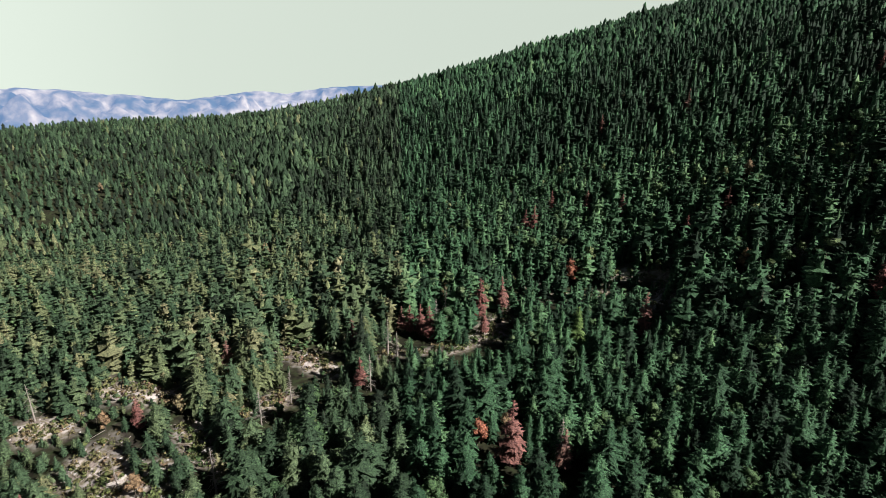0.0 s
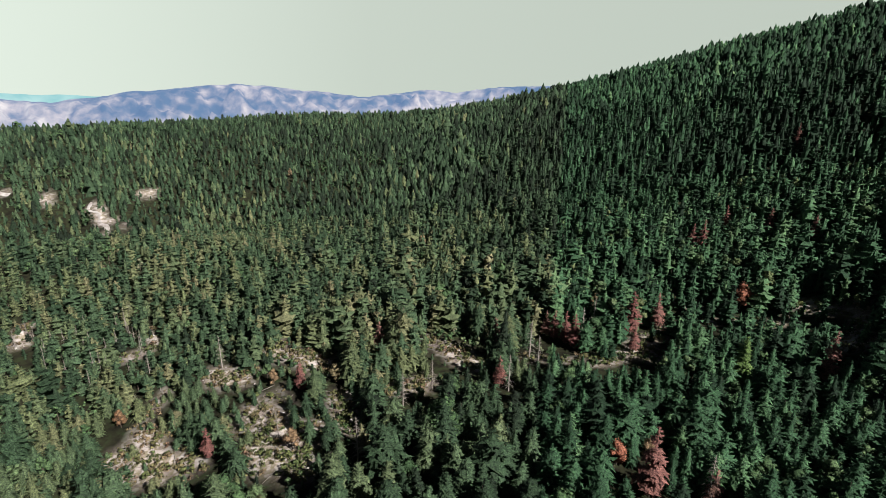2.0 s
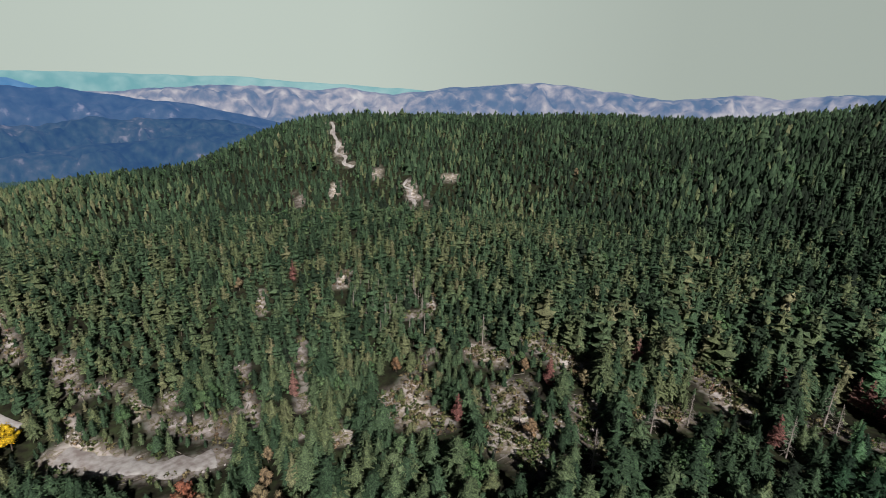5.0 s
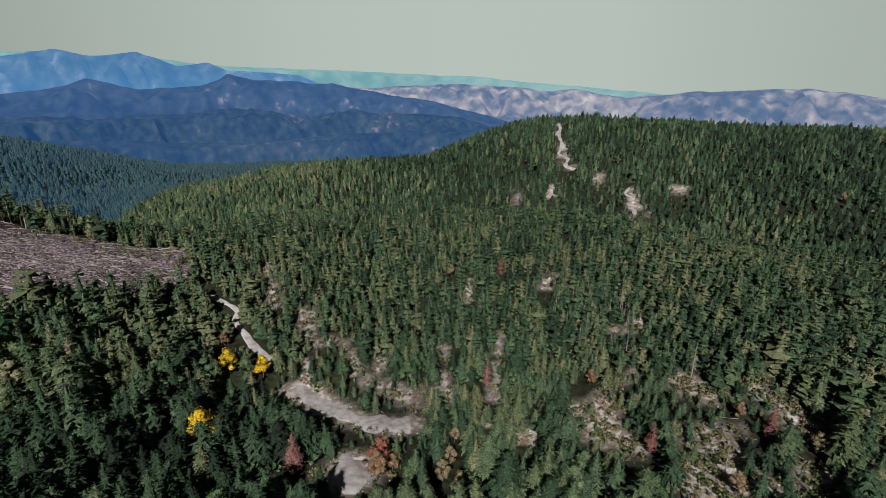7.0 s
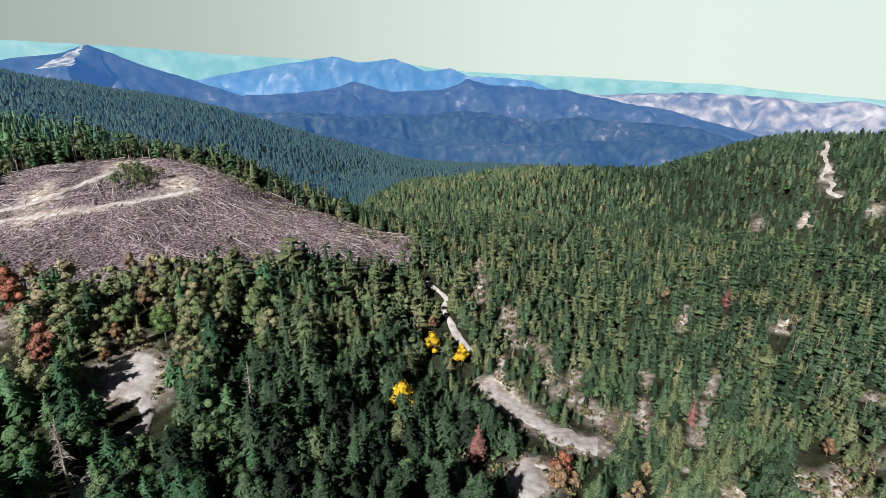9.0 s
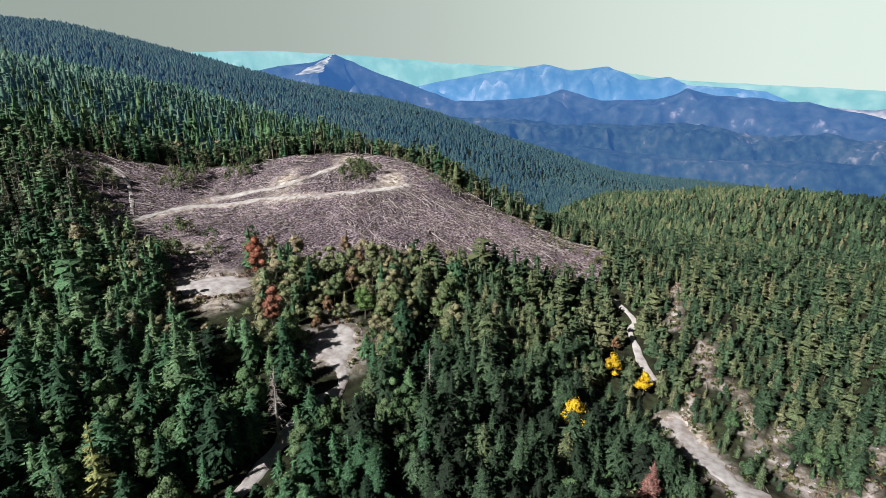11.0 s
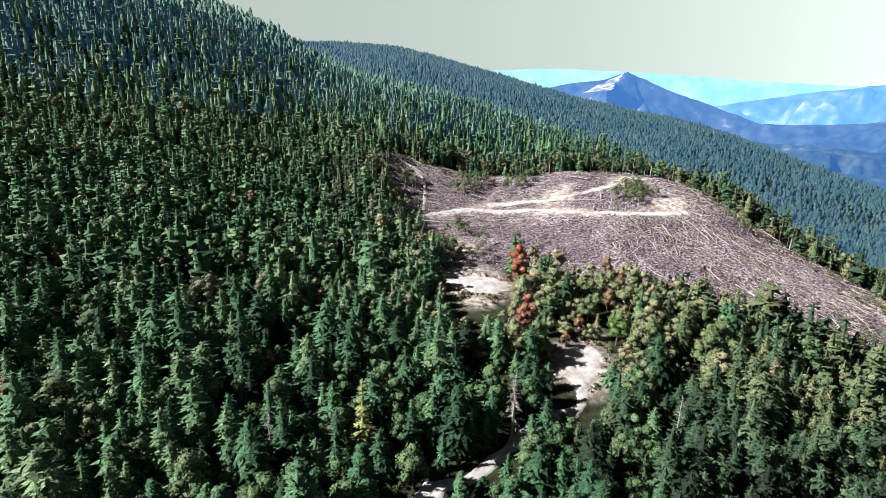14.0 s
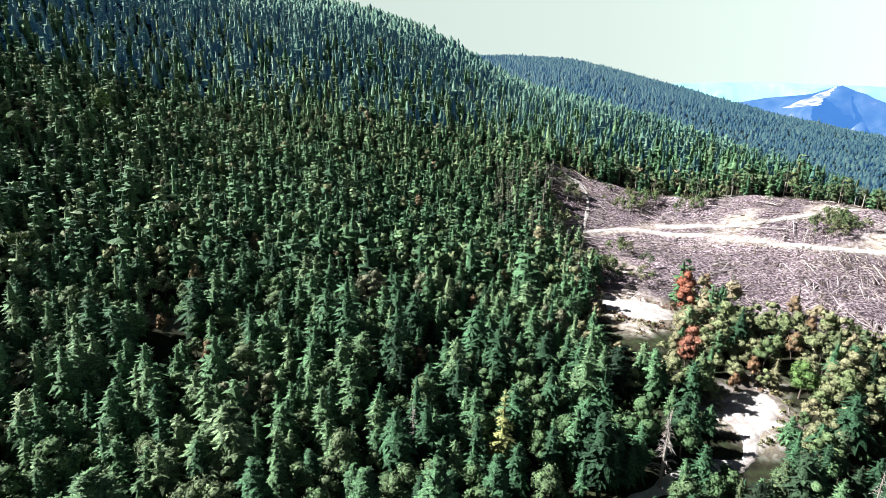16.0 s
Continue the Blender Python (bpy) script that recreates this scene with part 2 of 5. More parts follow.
FELLED = mottled("peeled_log_wood", 1.2, (0.3, (0.24, 0.21, 0.205)), (0.7, (0.46, 0.42, 0.41)))
ROAD = mottled("pale_dirt_road", 0.35, (0.35, (0.22, 0.185, 0.17)), (0.5, (0.36, 0.335, 0.318)), (0.65, (0.49, 0.465, 0.445)), bump=0.2)
ROCK = mottled("grey_rock", 0.5, (0.35, (0.25, 0.22, 0.21)), (0.65, (0.54, 0.50, 0.475)), bump=0.3)


def ground_material():
    m, n, l, b = material("forest_floor", 0.95, 0.1)
    fine, wide = noise_of(n, l, 0.35, 8.0), noise_of(n, l, 0.035, 5.0)
    duff = ramp(n, (0.35, (0.014, 0.014, 0.009)), (0.5, (0.024, 0.026, 0.014)), (0.65, (0.030, 0.042, 0.018)))
    l.new(fine.outputs["Fac"], duff.inputs[0])
    slash = ramp(n, (0.35, (0.028, 0.021, 0.024)), (0.46, (0.090, 0.070, 0.080)), (0.57, (0.205, 0.168, 0.182)), (0.70, (0.40, 0.35, 0.36)))
    litter = noise_of(n, l, 0.8, 8.0)
    l.new(litter.outputs["Fac"], slash.inputs[0])
    scree = ramp(n, (0.30, (0.15, 0.12, 0.10)), (0.41, (0.35, 0.30, 0.27)), (0.47, (0.24, 0.215, 0.13)), (0.53, (0.45, 0.40, 0.37)), (0.68, (0.60, 0.555, 0.525)))
    l.new(fine.outputs["Fac"], scree.inputs[0])
    cut, bare = n.new("ShaderNodeAttribute"), n.new("ShaderNodeAttribute")
    cut.attribute_name, bare.attribute_name = "cleared", "bare"
    c = mix_of(n, l, cut.outputs["Fac"], duff.outputs[0], slash.outputs[0])
    c = mix_of(n, l, bare.outputs["Fac"], c, scree.outputs[0])
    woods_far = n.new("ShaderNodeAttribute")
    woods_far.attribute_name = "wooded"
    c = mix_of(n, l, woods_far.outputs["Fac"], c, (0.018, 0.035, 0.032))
    tone = ramp(n, (0.35, (0.62, 0.60, 0.62)), (0.65, (1.25, 1.22, 1.2)))
    l.new(wide.outputs["Fac"], tone.inputs[0])
    c = mix_of(n, l, 1.0, c, tone.outputs[0], "MULTIPLY")
    l.new(c, b.inputs["Base Color"])
    u = n.new("ShaderNodeBump")
    u.inputs["Strength"].default_value, u.inputs["Distance"].default_value = 1.0, 0.5
    l.new(fine.outputs["Fac"], u.inputs["Height"])
    l.new(u.outputs[0], b.inputs["Normal"])
    return m


# ---- plan of the openings ----
CLEARCUT = [(-252, -352), (-330, -275), (-388, -205), (-378, -150), (-376, -105), (-368, -70), (-345, -15), (-322, -2), (-285, -30), (-276, -72), (-246, -102), (-218, -146), (-210, -176), (-172, -184), (-186, -225), (-216, -284), (-232, -325)]
WAYS = {
    "cut_road": (4.0, [(-214, -276), (-226, -271), (-260, -263), (-285, -234), (-300, -197), (-323, -166), (-340, -147)]),
    "upper_road": (2.2, [(-252, -347), (-256, -314), (-246, -296), (-228, -276)]),
    "crest_road": (4.0, [(-276, -262), (-290, -246), (-308, -222), (-342, -202), (-372, -192)]),
    "landing_road": (5.0, [(-156, -98), (-143, -88), (-124, -91), (-105, -90), (-91, -89), (-80, -92), (-62, -88)]),
    "pit_road": (9.0, [(-197, 24), (-190, 30), (-180, 36), (-168, 43), (-160, 52), (-157, 60)]),
    "valley_road": (3.2, [(-285, -4), (-267, 8), (-255, 7), (-244, 10), (-232, 13), (-219, 19)]),
    "ridge_track": (4.5, [(-574, 421), (-556, 411), (-540, 397), (-524, 388), (-506, 379), (-494, 366), (-480, 368), (-468, 357), (-455, 359)]),
    "lower_track": (3.5, [(-397, 382), (-390, 371), (-380, 370), (-368, 358), (-360, 356), (-351, 346)]),
}
PADS = [(-163, -102, 14.5, 8.5, 20), (-178, -172, 17, 9.5, -40), (-138, 32, 10, 6, 165)]
OPENINGS = [(-176, 66, 10, 7), (-300, -228, 26, 9), (-338, -160, 15, 9), (-268, -262, 15, 7), (-248, -318, 8, 16), (-352, -205, 18, 8),
            (-205, -215, 9, 12), (19, -216, 9, 7), (199, 241, 10, 6), (136, 246, 8, 5), (-41, 212, 8, 6), (-367, 419, 13, 9)]
TALUS = [(4.6, [(-141, 137), (-122, 121)]), (4.5, [(-143, 124), (-132, 121)]), (4.7, [(-122, 127), (-111, 125)]), (6.0, [(-118, 191), (-88, 185)]), (5.0, [(-133, 172), (-121, 169)]),
         (8.5, [(-100, 149), (-81, 138)]), (6.0, [(-91, 130), (-68, 126)]), (5.5, [(-74, 163), (-65, 150)]), (4.2, [(-56, 225), (-28, 200)]), (5.0, [(-57, 179), (-49, 184)]),
         (5.5, [(21, 216), (43, 230)]), (3.8, [(-10, 211), (13, 215)]), (4.0, [(40, 236), (56, 255)])]
BROW = [(5.0, [(64, 303), (79, 287)]), (4.2, [(73, 273), (116, 275)]), (6.0, [(132, 290), (140, 280)]), (3.6, [(155, 289), (129, 243)])]
GULLIES = [(3.6, [(-306, 29), (-262, 27)]), (4.2, [(-248, 40), (-229, 37)]), (3.6, [(-225, 38), (-219, 51)]), (6.0, [(-192, 54), (-176, 71)]), (3.5, [(-200, 93), (-194, 89)]),
           (3.2, [(-185, 86), (-167, 80)]), (3.6, [(-199, 122), (-189, 115)]), (3.0, [(-183, 111), (-162, 99)]), (3.2, [(-148, 84), (-147, 89)]), (3.6, [(-143, 96), (-134, 91)]),
           (4.0, [(-139, 101), (-132, 97)]), (7.0, [(-130, 120), (-137, 135)]), (3.4, [(-244, 128), (-232, 120)])]
BLOWOUTS = [(3.2, [(-230, 174), (-223, 163)]), (3.4, [(-445, 323), (-425, 311)]), (3.6, [(-434, 374), (-422, 367)]), (4.6, [(-398, 384), (-372, 365)]), (3.6, [(-362, 364), (-341, 361)]),
            (3.8, [(-458, 288), (-441, 280)]), (4.0, [(-179, 172), (-174, 177)]), (4.0, [(-180, 193), (-172, 183)]), (4.5, [(-146, 149), (-147, 158)]), (3.4, [(-211, 31), (-193, 30)]),
            (3.4, [(-212, 52), (-200, 52)]), (3.4, [(-203, 64), (-196, 60)])]


def inside(x, y, corners):
    hit = np.zeros(np.shape(x), bool)
    for (ax, ay), (bx, by) in zip(corners, corners[1:] + corners[:1]):
        hit ^= ((ay > y) != (by > y)) & (x < (bx - ax) * (y - ay) / (by - ay + 1e-9) + ax)
    return hit


def off_line(x, y, line):
    """Distance from a bent line."""
    best = np.full(np.shape(x), 1e9)
    for (ax, ay), (bx, by) in zip(line, line[1:]):
        t = np.clip(((x - ax) * (bx - ax) + (y - ay) * (by - ay)) / ((bx - ax) ** 2 + (by - ay) ** 2), 0, 1)
        best = np.minimum(best, np.hypot(x - ax - t * (bx - ax), y - ay - t * (by - ay)))
    return best


def in_clearcut(x, y):
    w = 7.0
    return inside(x + rough(x, y, 25, 21) * w, y + rough(x, y, 25, 22) * w, CLEARCUT)


def on_pad(x, y, margin=0.0):
    hit = np.zeros(np.shape(x), bool)
    for px, py, a, b, turn in PADS:
        c, s = math.cos(radians(turn)), math.sin(radians(turn))
        u, v = (x - px) * c + (y - py) * s, -(x - px) * s + (y - py) * c
        hit |= (u / (a + margin)) ** 2 + (v / (b + margin)) ** 2 < 1
    return hit


def on_way(x, y, margin=0.0, skip=""):
    hit = np.zeros(np.shape(x), bool)
    for width, line in (WAYS[k] for k in WAYS if k not in skip):
        hit |= off_line(x, y, line) < width / 2 + margin
    return hit | on_pad(x, y, margin)


def bareness(x, y):
    """0 under the trees to 1 on open scree."""
    ragged = rough(x, y, 12, 31) * 0.75
    best = np.zeros(np.shape(x))
    for ox, oy, a, b in OPENINGS:
        best = np.maximum(best, 1.15 - np.hypot((x - ox) / a, (y - oy) / b) + ragged)
    for width, line in TALUS + BROW:
        best = np.maximum(best, 1.15 - off_line(x, y, line) / (width * 1.35) + ragged)
    for width, line in GULLIES + BLOWOUTS:
        best = np.maximum(best, 1.15 - off_line(x, y, line) / width + ragged)
    for width, line in (WAYS[k] for k in WAYS if k not in "landing_road valley_road"):
        best = np.maximum(best, 1.25 - off_line(x, y, line) / (width * 0.75) + ragged)
    for px, py, a, b, turn in PADS:
        best = np.maximum(best, 1.55 - 1.1 * np.hypot((x - px) / a, (y - py) / a) + ragged)
    return np.clip(best, 0, 1)


def mesh_of(name, verts, tris, mats, mat_index=None, smooth=False, **attributes):
    """A mesh from arrays of points and triangles."""
    verts, tris = np.asarray(verts, np.float32), np.asarray(tris, np.int32)
    me = bpy.data.meshes.new(name)
    me.vertices.add(len(verts))
    me.vertices.foreach_set("co", verts.ravel())
    me.loops.add(tris.size)
    me.loops.foreach_set("vertex_index", tris.ravel())
    me.polygons.add(len(tris))
    me.polygons.foreach_set("loop_start", np.arange(0, tris.size, tris.shape[1], dtype=np.int32))
    me.polygons.foreach_set("loop_total", np.full(len(tris), tris.shape[1], np.int32))
    for m in mats:
        me.materials.append(m)
    if mat_index is not None:
        me.polygons.foreach_set("material_index", np.asarray(mat_index, np.int32))
    if smooth:
        me.polygons.foreach_set("use_smooth", np.ones(len(tris), bool))
    for key, values in attributes.items():
        values = np.asarray(values, np.float32)
        if values.ndim == 2:
            me.attributes.new(key, "FLOAT_VECTOR", "POINT").data.foreach_set("vector", values.ravel())
        else:
            me.attributes.new(key, "FLOAT", "POINT").data.foreach_set("value", values)
    me.update(calc_edges=True)
    return me


def grid_quads(rows, cols, close=False):
    i, j = np.meshgrid(np.arange(rows - 1), np.arange(cols if close else cols - 1), indexing="ij")
    k = (j + 1) % cols
    return np.stack([i * cols + j, i * cols + k, (i + 1) * cols + k, (i + 1) * cols + j], -1).reshape(-1, 4)


# ---- the ground, one sheet to the horizon ----
rings = np.concatenate([np.arange(0.02, 90, 10), np.arange(90, 460, 3.5), np.arange(460, 900, 9), np.arange(900, 2000, 22), np.arange(2000, 4900, 120)])
turns = np.concatenate([np.arange(-60, 212, 0.9), np.arange(212, 300, 4.0)])
rr, bb = np.meshgrid(rings, np.radians(turns), indexing="ij")
gx, gy = 4.0 - np.sin(bb) * rr, 3.0 + np.cos(bb) * rr
cut_mask = in_clearcut(gx, gy).astype(float)
relief = (rough(gx, gy, 7, 41) * (0.25 + 1.2 * cut_mask) + rough(gx, gy, 19, 42) * 2.2 * cut_mask) * (rr < 600)
gz = ground(gx, gy) + relief * (~on_way(gx, gy, 2.0))
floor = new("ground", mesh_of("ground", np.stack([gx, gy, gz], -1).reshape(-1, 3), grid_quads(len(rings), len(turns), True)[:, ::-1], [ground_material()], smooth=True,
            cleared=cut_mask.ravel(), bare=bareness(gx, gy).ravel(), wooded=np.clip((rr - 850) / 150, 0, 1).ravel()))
tagged(floor, "brown forest floor with scree openings and a clear-felled knoll", "ground", kind="structure")


def ribbon(name, width, line, label):
    """A dirt road draped over the ground with soft uneven edges."""
    pts = []
    for k in range(len(line) - 1):
        p0, p1, p2, p3 = (np.array(line[min(max(k + d, 0), len(line) - 1)], float) for d in (-1, 0, 1, 2))
        for t in np.linspace(0, 1, 10, endpoint=False):
            pts.append(0.5 * (2 * p1 + (p2 - p0) * t + (2 * p0 - 5 * p1 + 4 * p2 - p3) * t * t + (3 * p1 - p0 - 3 * p2 + p3) * t ** 3))
    pts = np.array(pts + [np.array(line[-1], float)])
    way = np.gradient(pts, axis=0)
    side = np.stack([-way[:, 1], way[:, 0]], 1) / (np.hypot(way[:, 0], way[:, 1])[:, None] + 1e-9)
    across = np.linspace(-1, 1, 9)
    w = width / 2 * (1 + 0.8 * rough(pts[:, 0], pts[:, 1], 6, 51))
    w[0], w[-1] = w[0] * 0.6, w[-1] * 0.6
    p = pts[:, None] + side[:, None] * (across[None, :, None] * w[:, None, None])
    mid = ground(pts[:, 0], pts[:, 1])
    z = ground(p[..., 0], p[..., 1]) * 0.6 + mid[:, None] * 0.4
    z = np.maximum(z, ground(p[..., 0], p[..., 1])) + 0.35 - 0.5 * np.abs(across[None]) ** 6 - 0.12 * np.exp(-((np.abs(across[None]) - 0.45) / 0.13) ** 2)
    ob = new(name, mesh_of(name, np.concatenate([p, z[..., None]], -1).reshape(-1, 3), grid_quads(len(pts), 9), [ROAD], smooth=True))
    return tagged(ob, label, "dirt road", kind="structure")


for key, (width, line) in WAYS.items():
    ribbon("road", width, line, "pale dry dirt logging road with wheel ruts")


def pad(px, py, a, b, turn):
    """A flattened dirt landing."""
    rad, ang = np.linspace(0, 1, 9), np.linspace(0, 2 * math.pi, 40, endpoint=False)
    q, s = np.meshgrid(rad, ang, indexing="ij")
    edge = 1 + 0.32 * rough(np.cos(s) * 3 + px, np.sin(s) * 3 + py, 1.3, 61)
    u, v = q * a * np.cos(s) * edge, q * b * np.sin(s) * edge
    c, d = math.cos(radians(turn)), math.sin(radians(turn))
    x, y = px + u * c - v * d, py + u * d + v * c
    z = ground(x, y) + 0.4 - 0.7 * q ** 8
    ob = new("landing", mesh_of("landing", np.stack([x, y, z], -1).reshape(-1, 3), grid_quads(9, 40, True), [ROAD], smooth=True))
    return tagged(ob, "pale bare dirt landing pad among the trees", "dirt clearing", kind="structure")


for one in PADS:
    pad(*one)


# ---- far ranges and sky haze ----
def span(name, distance, depth, base, label, mat, crest, bumps=0.12, gullied=0.8):
    """A far mountain range: crest heights in degrees over the bearings, with gullied flanks."""
    az = np.arange(crest[0], crest[-2] + 0.01, 0.25)
    el = np.interp(az, crest[0::2], crest[1::2])
    el = el + bumps * rough(az, az * 0, 2.2, int(distance)) + 0.5 * bumps * rough(az, az * 0, 0.6, int(distance) + 5)
    s = np.linspace(-1, 1, 35)
    a, t = np.meshgrid(np.radians(az), s, indexing="ij")
    top = np.tan(np.radians(el))[:, None] * distance
    shape = 1 - np.abs(t) ** 1.15
    r = distance + t * depth
    x, y = -np.sin(a) * r, np.cos(a) * r
    spur = 0.5 - 1.6 * np.abs(rough(x, y, depth * 0.5, 71, 4)) + 0.5 * rough(x, y, depth * 0.16, 72, 3)
    z = base + (top - base) * (shape + gullied * spur * (1 - np.abs(t)) * np.abs(t) * 2 * (t < 0))
    z = np.where(t < 0, np.minimum(z, base + (top - base) * (1 - 0.04 * np.abs(t))), z)
    ob = new(name, mesh_of(name, np.stack([x, y, EYE + z], -1).reshape(-1, 3), grid_quads(len(az), 35), [mat], smooth=True))
    return tagged(ob, label, "mountain range", kind="structure")


# the blue, lavender and teal of the ranges is haze painted as emission
BLUE_HILL = mottled("haze_blue_wooded_hills", 0.022, (0.38, (0.004, 0.009, 0.009)), (0.50, (0.017, 0.026, 0.024)), (0.61, (0.036, 0.043, 0.040)), (0.68, (0.17, 0.155, 0.16)), glow=(0.036, 0.112, 0.295), pooled=-0.22)
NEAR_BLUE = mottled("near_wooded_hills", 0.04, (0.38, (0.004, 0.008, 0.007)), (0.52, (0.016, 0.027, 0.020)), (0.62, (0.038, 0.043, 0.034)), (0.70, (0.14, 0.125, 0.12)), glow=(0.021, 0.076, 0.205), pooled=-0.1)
HIGH_BLUE = mottled("haze_blue_high_mountains", 0.014, (0.40, (0.01, 0.015, 0.015)), (0.53, (0.04, 0.048, 0.045)), (0.66, (0.17, 0.15, 0.14)), glow=(0.078, 0.248, 0.50), pooled=0.1)
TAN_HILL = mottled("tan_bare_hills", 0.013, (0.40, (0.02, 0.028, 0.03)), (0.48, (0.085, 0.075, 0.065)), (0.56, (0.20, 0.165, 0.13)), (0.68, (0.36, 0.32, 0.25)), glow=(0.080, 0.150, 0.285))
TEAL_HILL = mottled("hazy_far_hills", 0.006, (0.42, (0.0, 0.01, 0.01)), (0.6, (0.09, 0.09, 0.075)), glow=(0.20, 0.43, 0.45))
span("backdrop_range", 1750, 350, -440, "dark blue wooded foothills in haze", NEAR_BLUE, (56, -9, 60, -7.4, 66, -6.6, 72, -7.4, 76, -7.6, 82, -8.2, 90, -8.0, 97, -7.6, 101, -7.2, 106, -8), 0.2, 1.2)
span("backdrop_range", 2150, 350, -440, "wooded ridge above the valley in painted blue haze", NEAR_BLUE, (58, -7.4, 62, -6.2, 68, -5.6, 74, -5.2, 80, -5.6, 86, -5.0, 92, -5.4, 98, -5.6, 104, -5.2, 110, -5.2, 116, -4.5, 122, -4.5), 0.3, 1.2)
span("backdrop_range", 2600, 500, -440, "wooded mountains with pale rocky tops in painted blue haze", BLUE_HILL, (56, -7, 60, -5.8, 66.5, -4.3, 71, -3.7, 76.6, -2.7, 78.5, -2.7, 80.5, -2.35, 84, -2.4, 86.4, -1.8, 87.6, -2.5, 89, -2.9, 93.7, -3.2, 96, -2.7, 97.9, -2.2, 99.5, -2.8, 101.5, -3.1, 105, -3.3, 108.5, -3.6, 113, -2.0, 116, -1.1, 118.8, 0.1, 120.6, 0.85, 121.6, 0.4, 123, 0.0, 127, -0.6, 134, -2), 0.12, 0.8)
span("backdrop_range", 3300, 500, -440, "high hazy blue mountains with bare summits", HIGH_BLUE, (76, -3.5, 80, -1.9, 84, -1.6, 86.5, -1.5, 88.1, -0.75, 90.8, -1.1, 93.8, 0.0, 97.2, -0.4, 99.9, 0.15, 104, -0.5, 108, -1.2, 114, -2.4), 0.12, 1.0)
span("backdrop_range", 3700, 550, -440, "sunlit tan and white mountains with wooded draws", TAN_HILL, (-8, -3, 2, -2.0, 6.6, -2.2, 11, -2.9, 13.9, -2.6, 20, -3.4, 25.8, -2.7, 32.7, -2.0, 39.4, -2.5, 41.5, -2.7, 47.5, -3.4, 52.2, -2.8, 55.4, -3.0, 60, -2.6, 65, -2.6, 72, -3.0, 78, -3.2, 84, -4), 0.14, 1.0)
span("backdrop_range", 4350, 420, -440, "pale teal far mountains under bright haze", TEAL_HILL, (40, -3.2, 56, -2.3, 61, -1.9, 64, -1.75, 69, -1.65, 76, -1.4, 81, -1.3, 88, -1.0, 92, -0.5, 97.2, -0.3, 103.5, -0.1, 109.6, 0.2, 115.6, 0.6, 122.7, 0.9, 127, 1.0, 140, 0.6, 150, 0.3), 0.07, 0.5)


def peak_scree():
    """The white bare face beside the sharp summit."""
    t = np.linspace(0, 1, 30)
    left, right = 120.7 + 3.7 * t + 0.25 * rough(t * 9, t * 0, 1, 5), 120.6 + 1.5 * t + 0.45 * rough(t * 9, t * 0, 1, 6)
    drop = 0.82 - 1.7 * t
    v = []
    for k in range(30):
        for b in np.linspace(left[k], right[k], 6):
            a, far = math.radians(b), 2560 - 300 * t[k]
            v.append((-math.sin(a) * far, math.cos(a) * far, EYE + far * math.tan(math.radians(drop[k] - 0.35 * (b - right[k]) / 3))))
    # the bluish glow on the white scree is painted haze as well
    ob = new("backdrop_scree", mesh_of("backdrop_scree", v, grid_quads(30, 6), [mottled("white_scree", 0.03, (0.41, (0.04, 0.05, 0.06)), (0.5, (0.30, 0.285, 0.265)), (0.6, (0.46, 0.44, 0.41)), glow=(0.07, 0.115, 0.20))], smooth=True))
    return tagged(ob, "white bare scree face on a far peak", "scree slope", kind="structure")


peak_scree()


def haze_wall():
    """The bright hazy sky low over the horizon, all round, far behind the ranges."""
    m = bpy.data.materials.new("bright_haze")
    m.use_nodes = True
    n, l = m.node_tree.nodes, m.node_tree.links
    n.clear()
    out, e = n.new("ShaderNodeOutputMaterial"), n.new("ShaderNodeEmission")
    level = n.new("ShaderNodeAttribute")
    level.attribute_name = "brightness"
    e.inputs["Color"].default_value = (0.617, 0.694, 0.597, 1)
    l.new(level.outputs["Fac"], e.inputs["Strength"])
    l.new(e.outputs[0], out.inputs["Surface"])
    az = np.linspace(0, 2 * math.pi, 721)[:-1]
    levels = np.array([-640.0, 0.0, 400.0, 780.0])
    a, z = np.meshgrid(az, levels, indexing="xy")
    v = np.stack([4860 * np.cos(a), 4860 * np.sin(a), EYE + z], -1).reshape(-1, 3)
    level = np.interp((np.degrees(a) - 90 + 60) % 360 - 60, (-60, 0, 20, 35, 50, 65, 80, 95, 110, 125, 140, 155, 200, 250, 300), (0.61, 0.69, 0.73, 0.84, 0.95, 0.96, 0.92, 0.80, 0.62, 0.50, 0.44, 0.41, 0.32, 0.61, 0.61))
    return tagged(new("backdrop_sky", mesh_of("backdrop_sky", v, grid_quads(4, 720, True), [m], smooth=True, brightness=level.ravel())), "pale greenish white hazy sky", "sky", kind="structure")


haze_wall()


# ---- tree patterns, one metre high, as arrays of points and triangles ----
def tube(path, radii, sides):
    """A tapered limb along a bent path."""
    path, v, f = np.asarray(path, float), [], []
    for k, (p, r) in enumerate(zip(path, radii)):
        d = path[min(k + 1, len(path) - 1)] - path[max(k - 1, 0)]
        d = d / (np.linalg.norm(d) + 1e-9)
        u = np.cross(d, (0.31, 0.95, 0.02) if abs(d[2]) > 0.8 else (0, 0, 1))
        u = u / (np.linalg.norm(u) + 1e-9)
        w = np.cross(d, u)
        for s in range(sides):
            a = 2 * math.pi * s / sides
            v.append(p + r * (math.cos(a) * u + math.sin(a) * w))
    for k in range(len(path) - 1):
        for s in range(sides):
            a, b = k * sides + s, k * sides + (s + 1) % sides
            f += [(a, b, b + sides), (a, b + sides, a + sides)]
    return np.array(v), np.array(f)


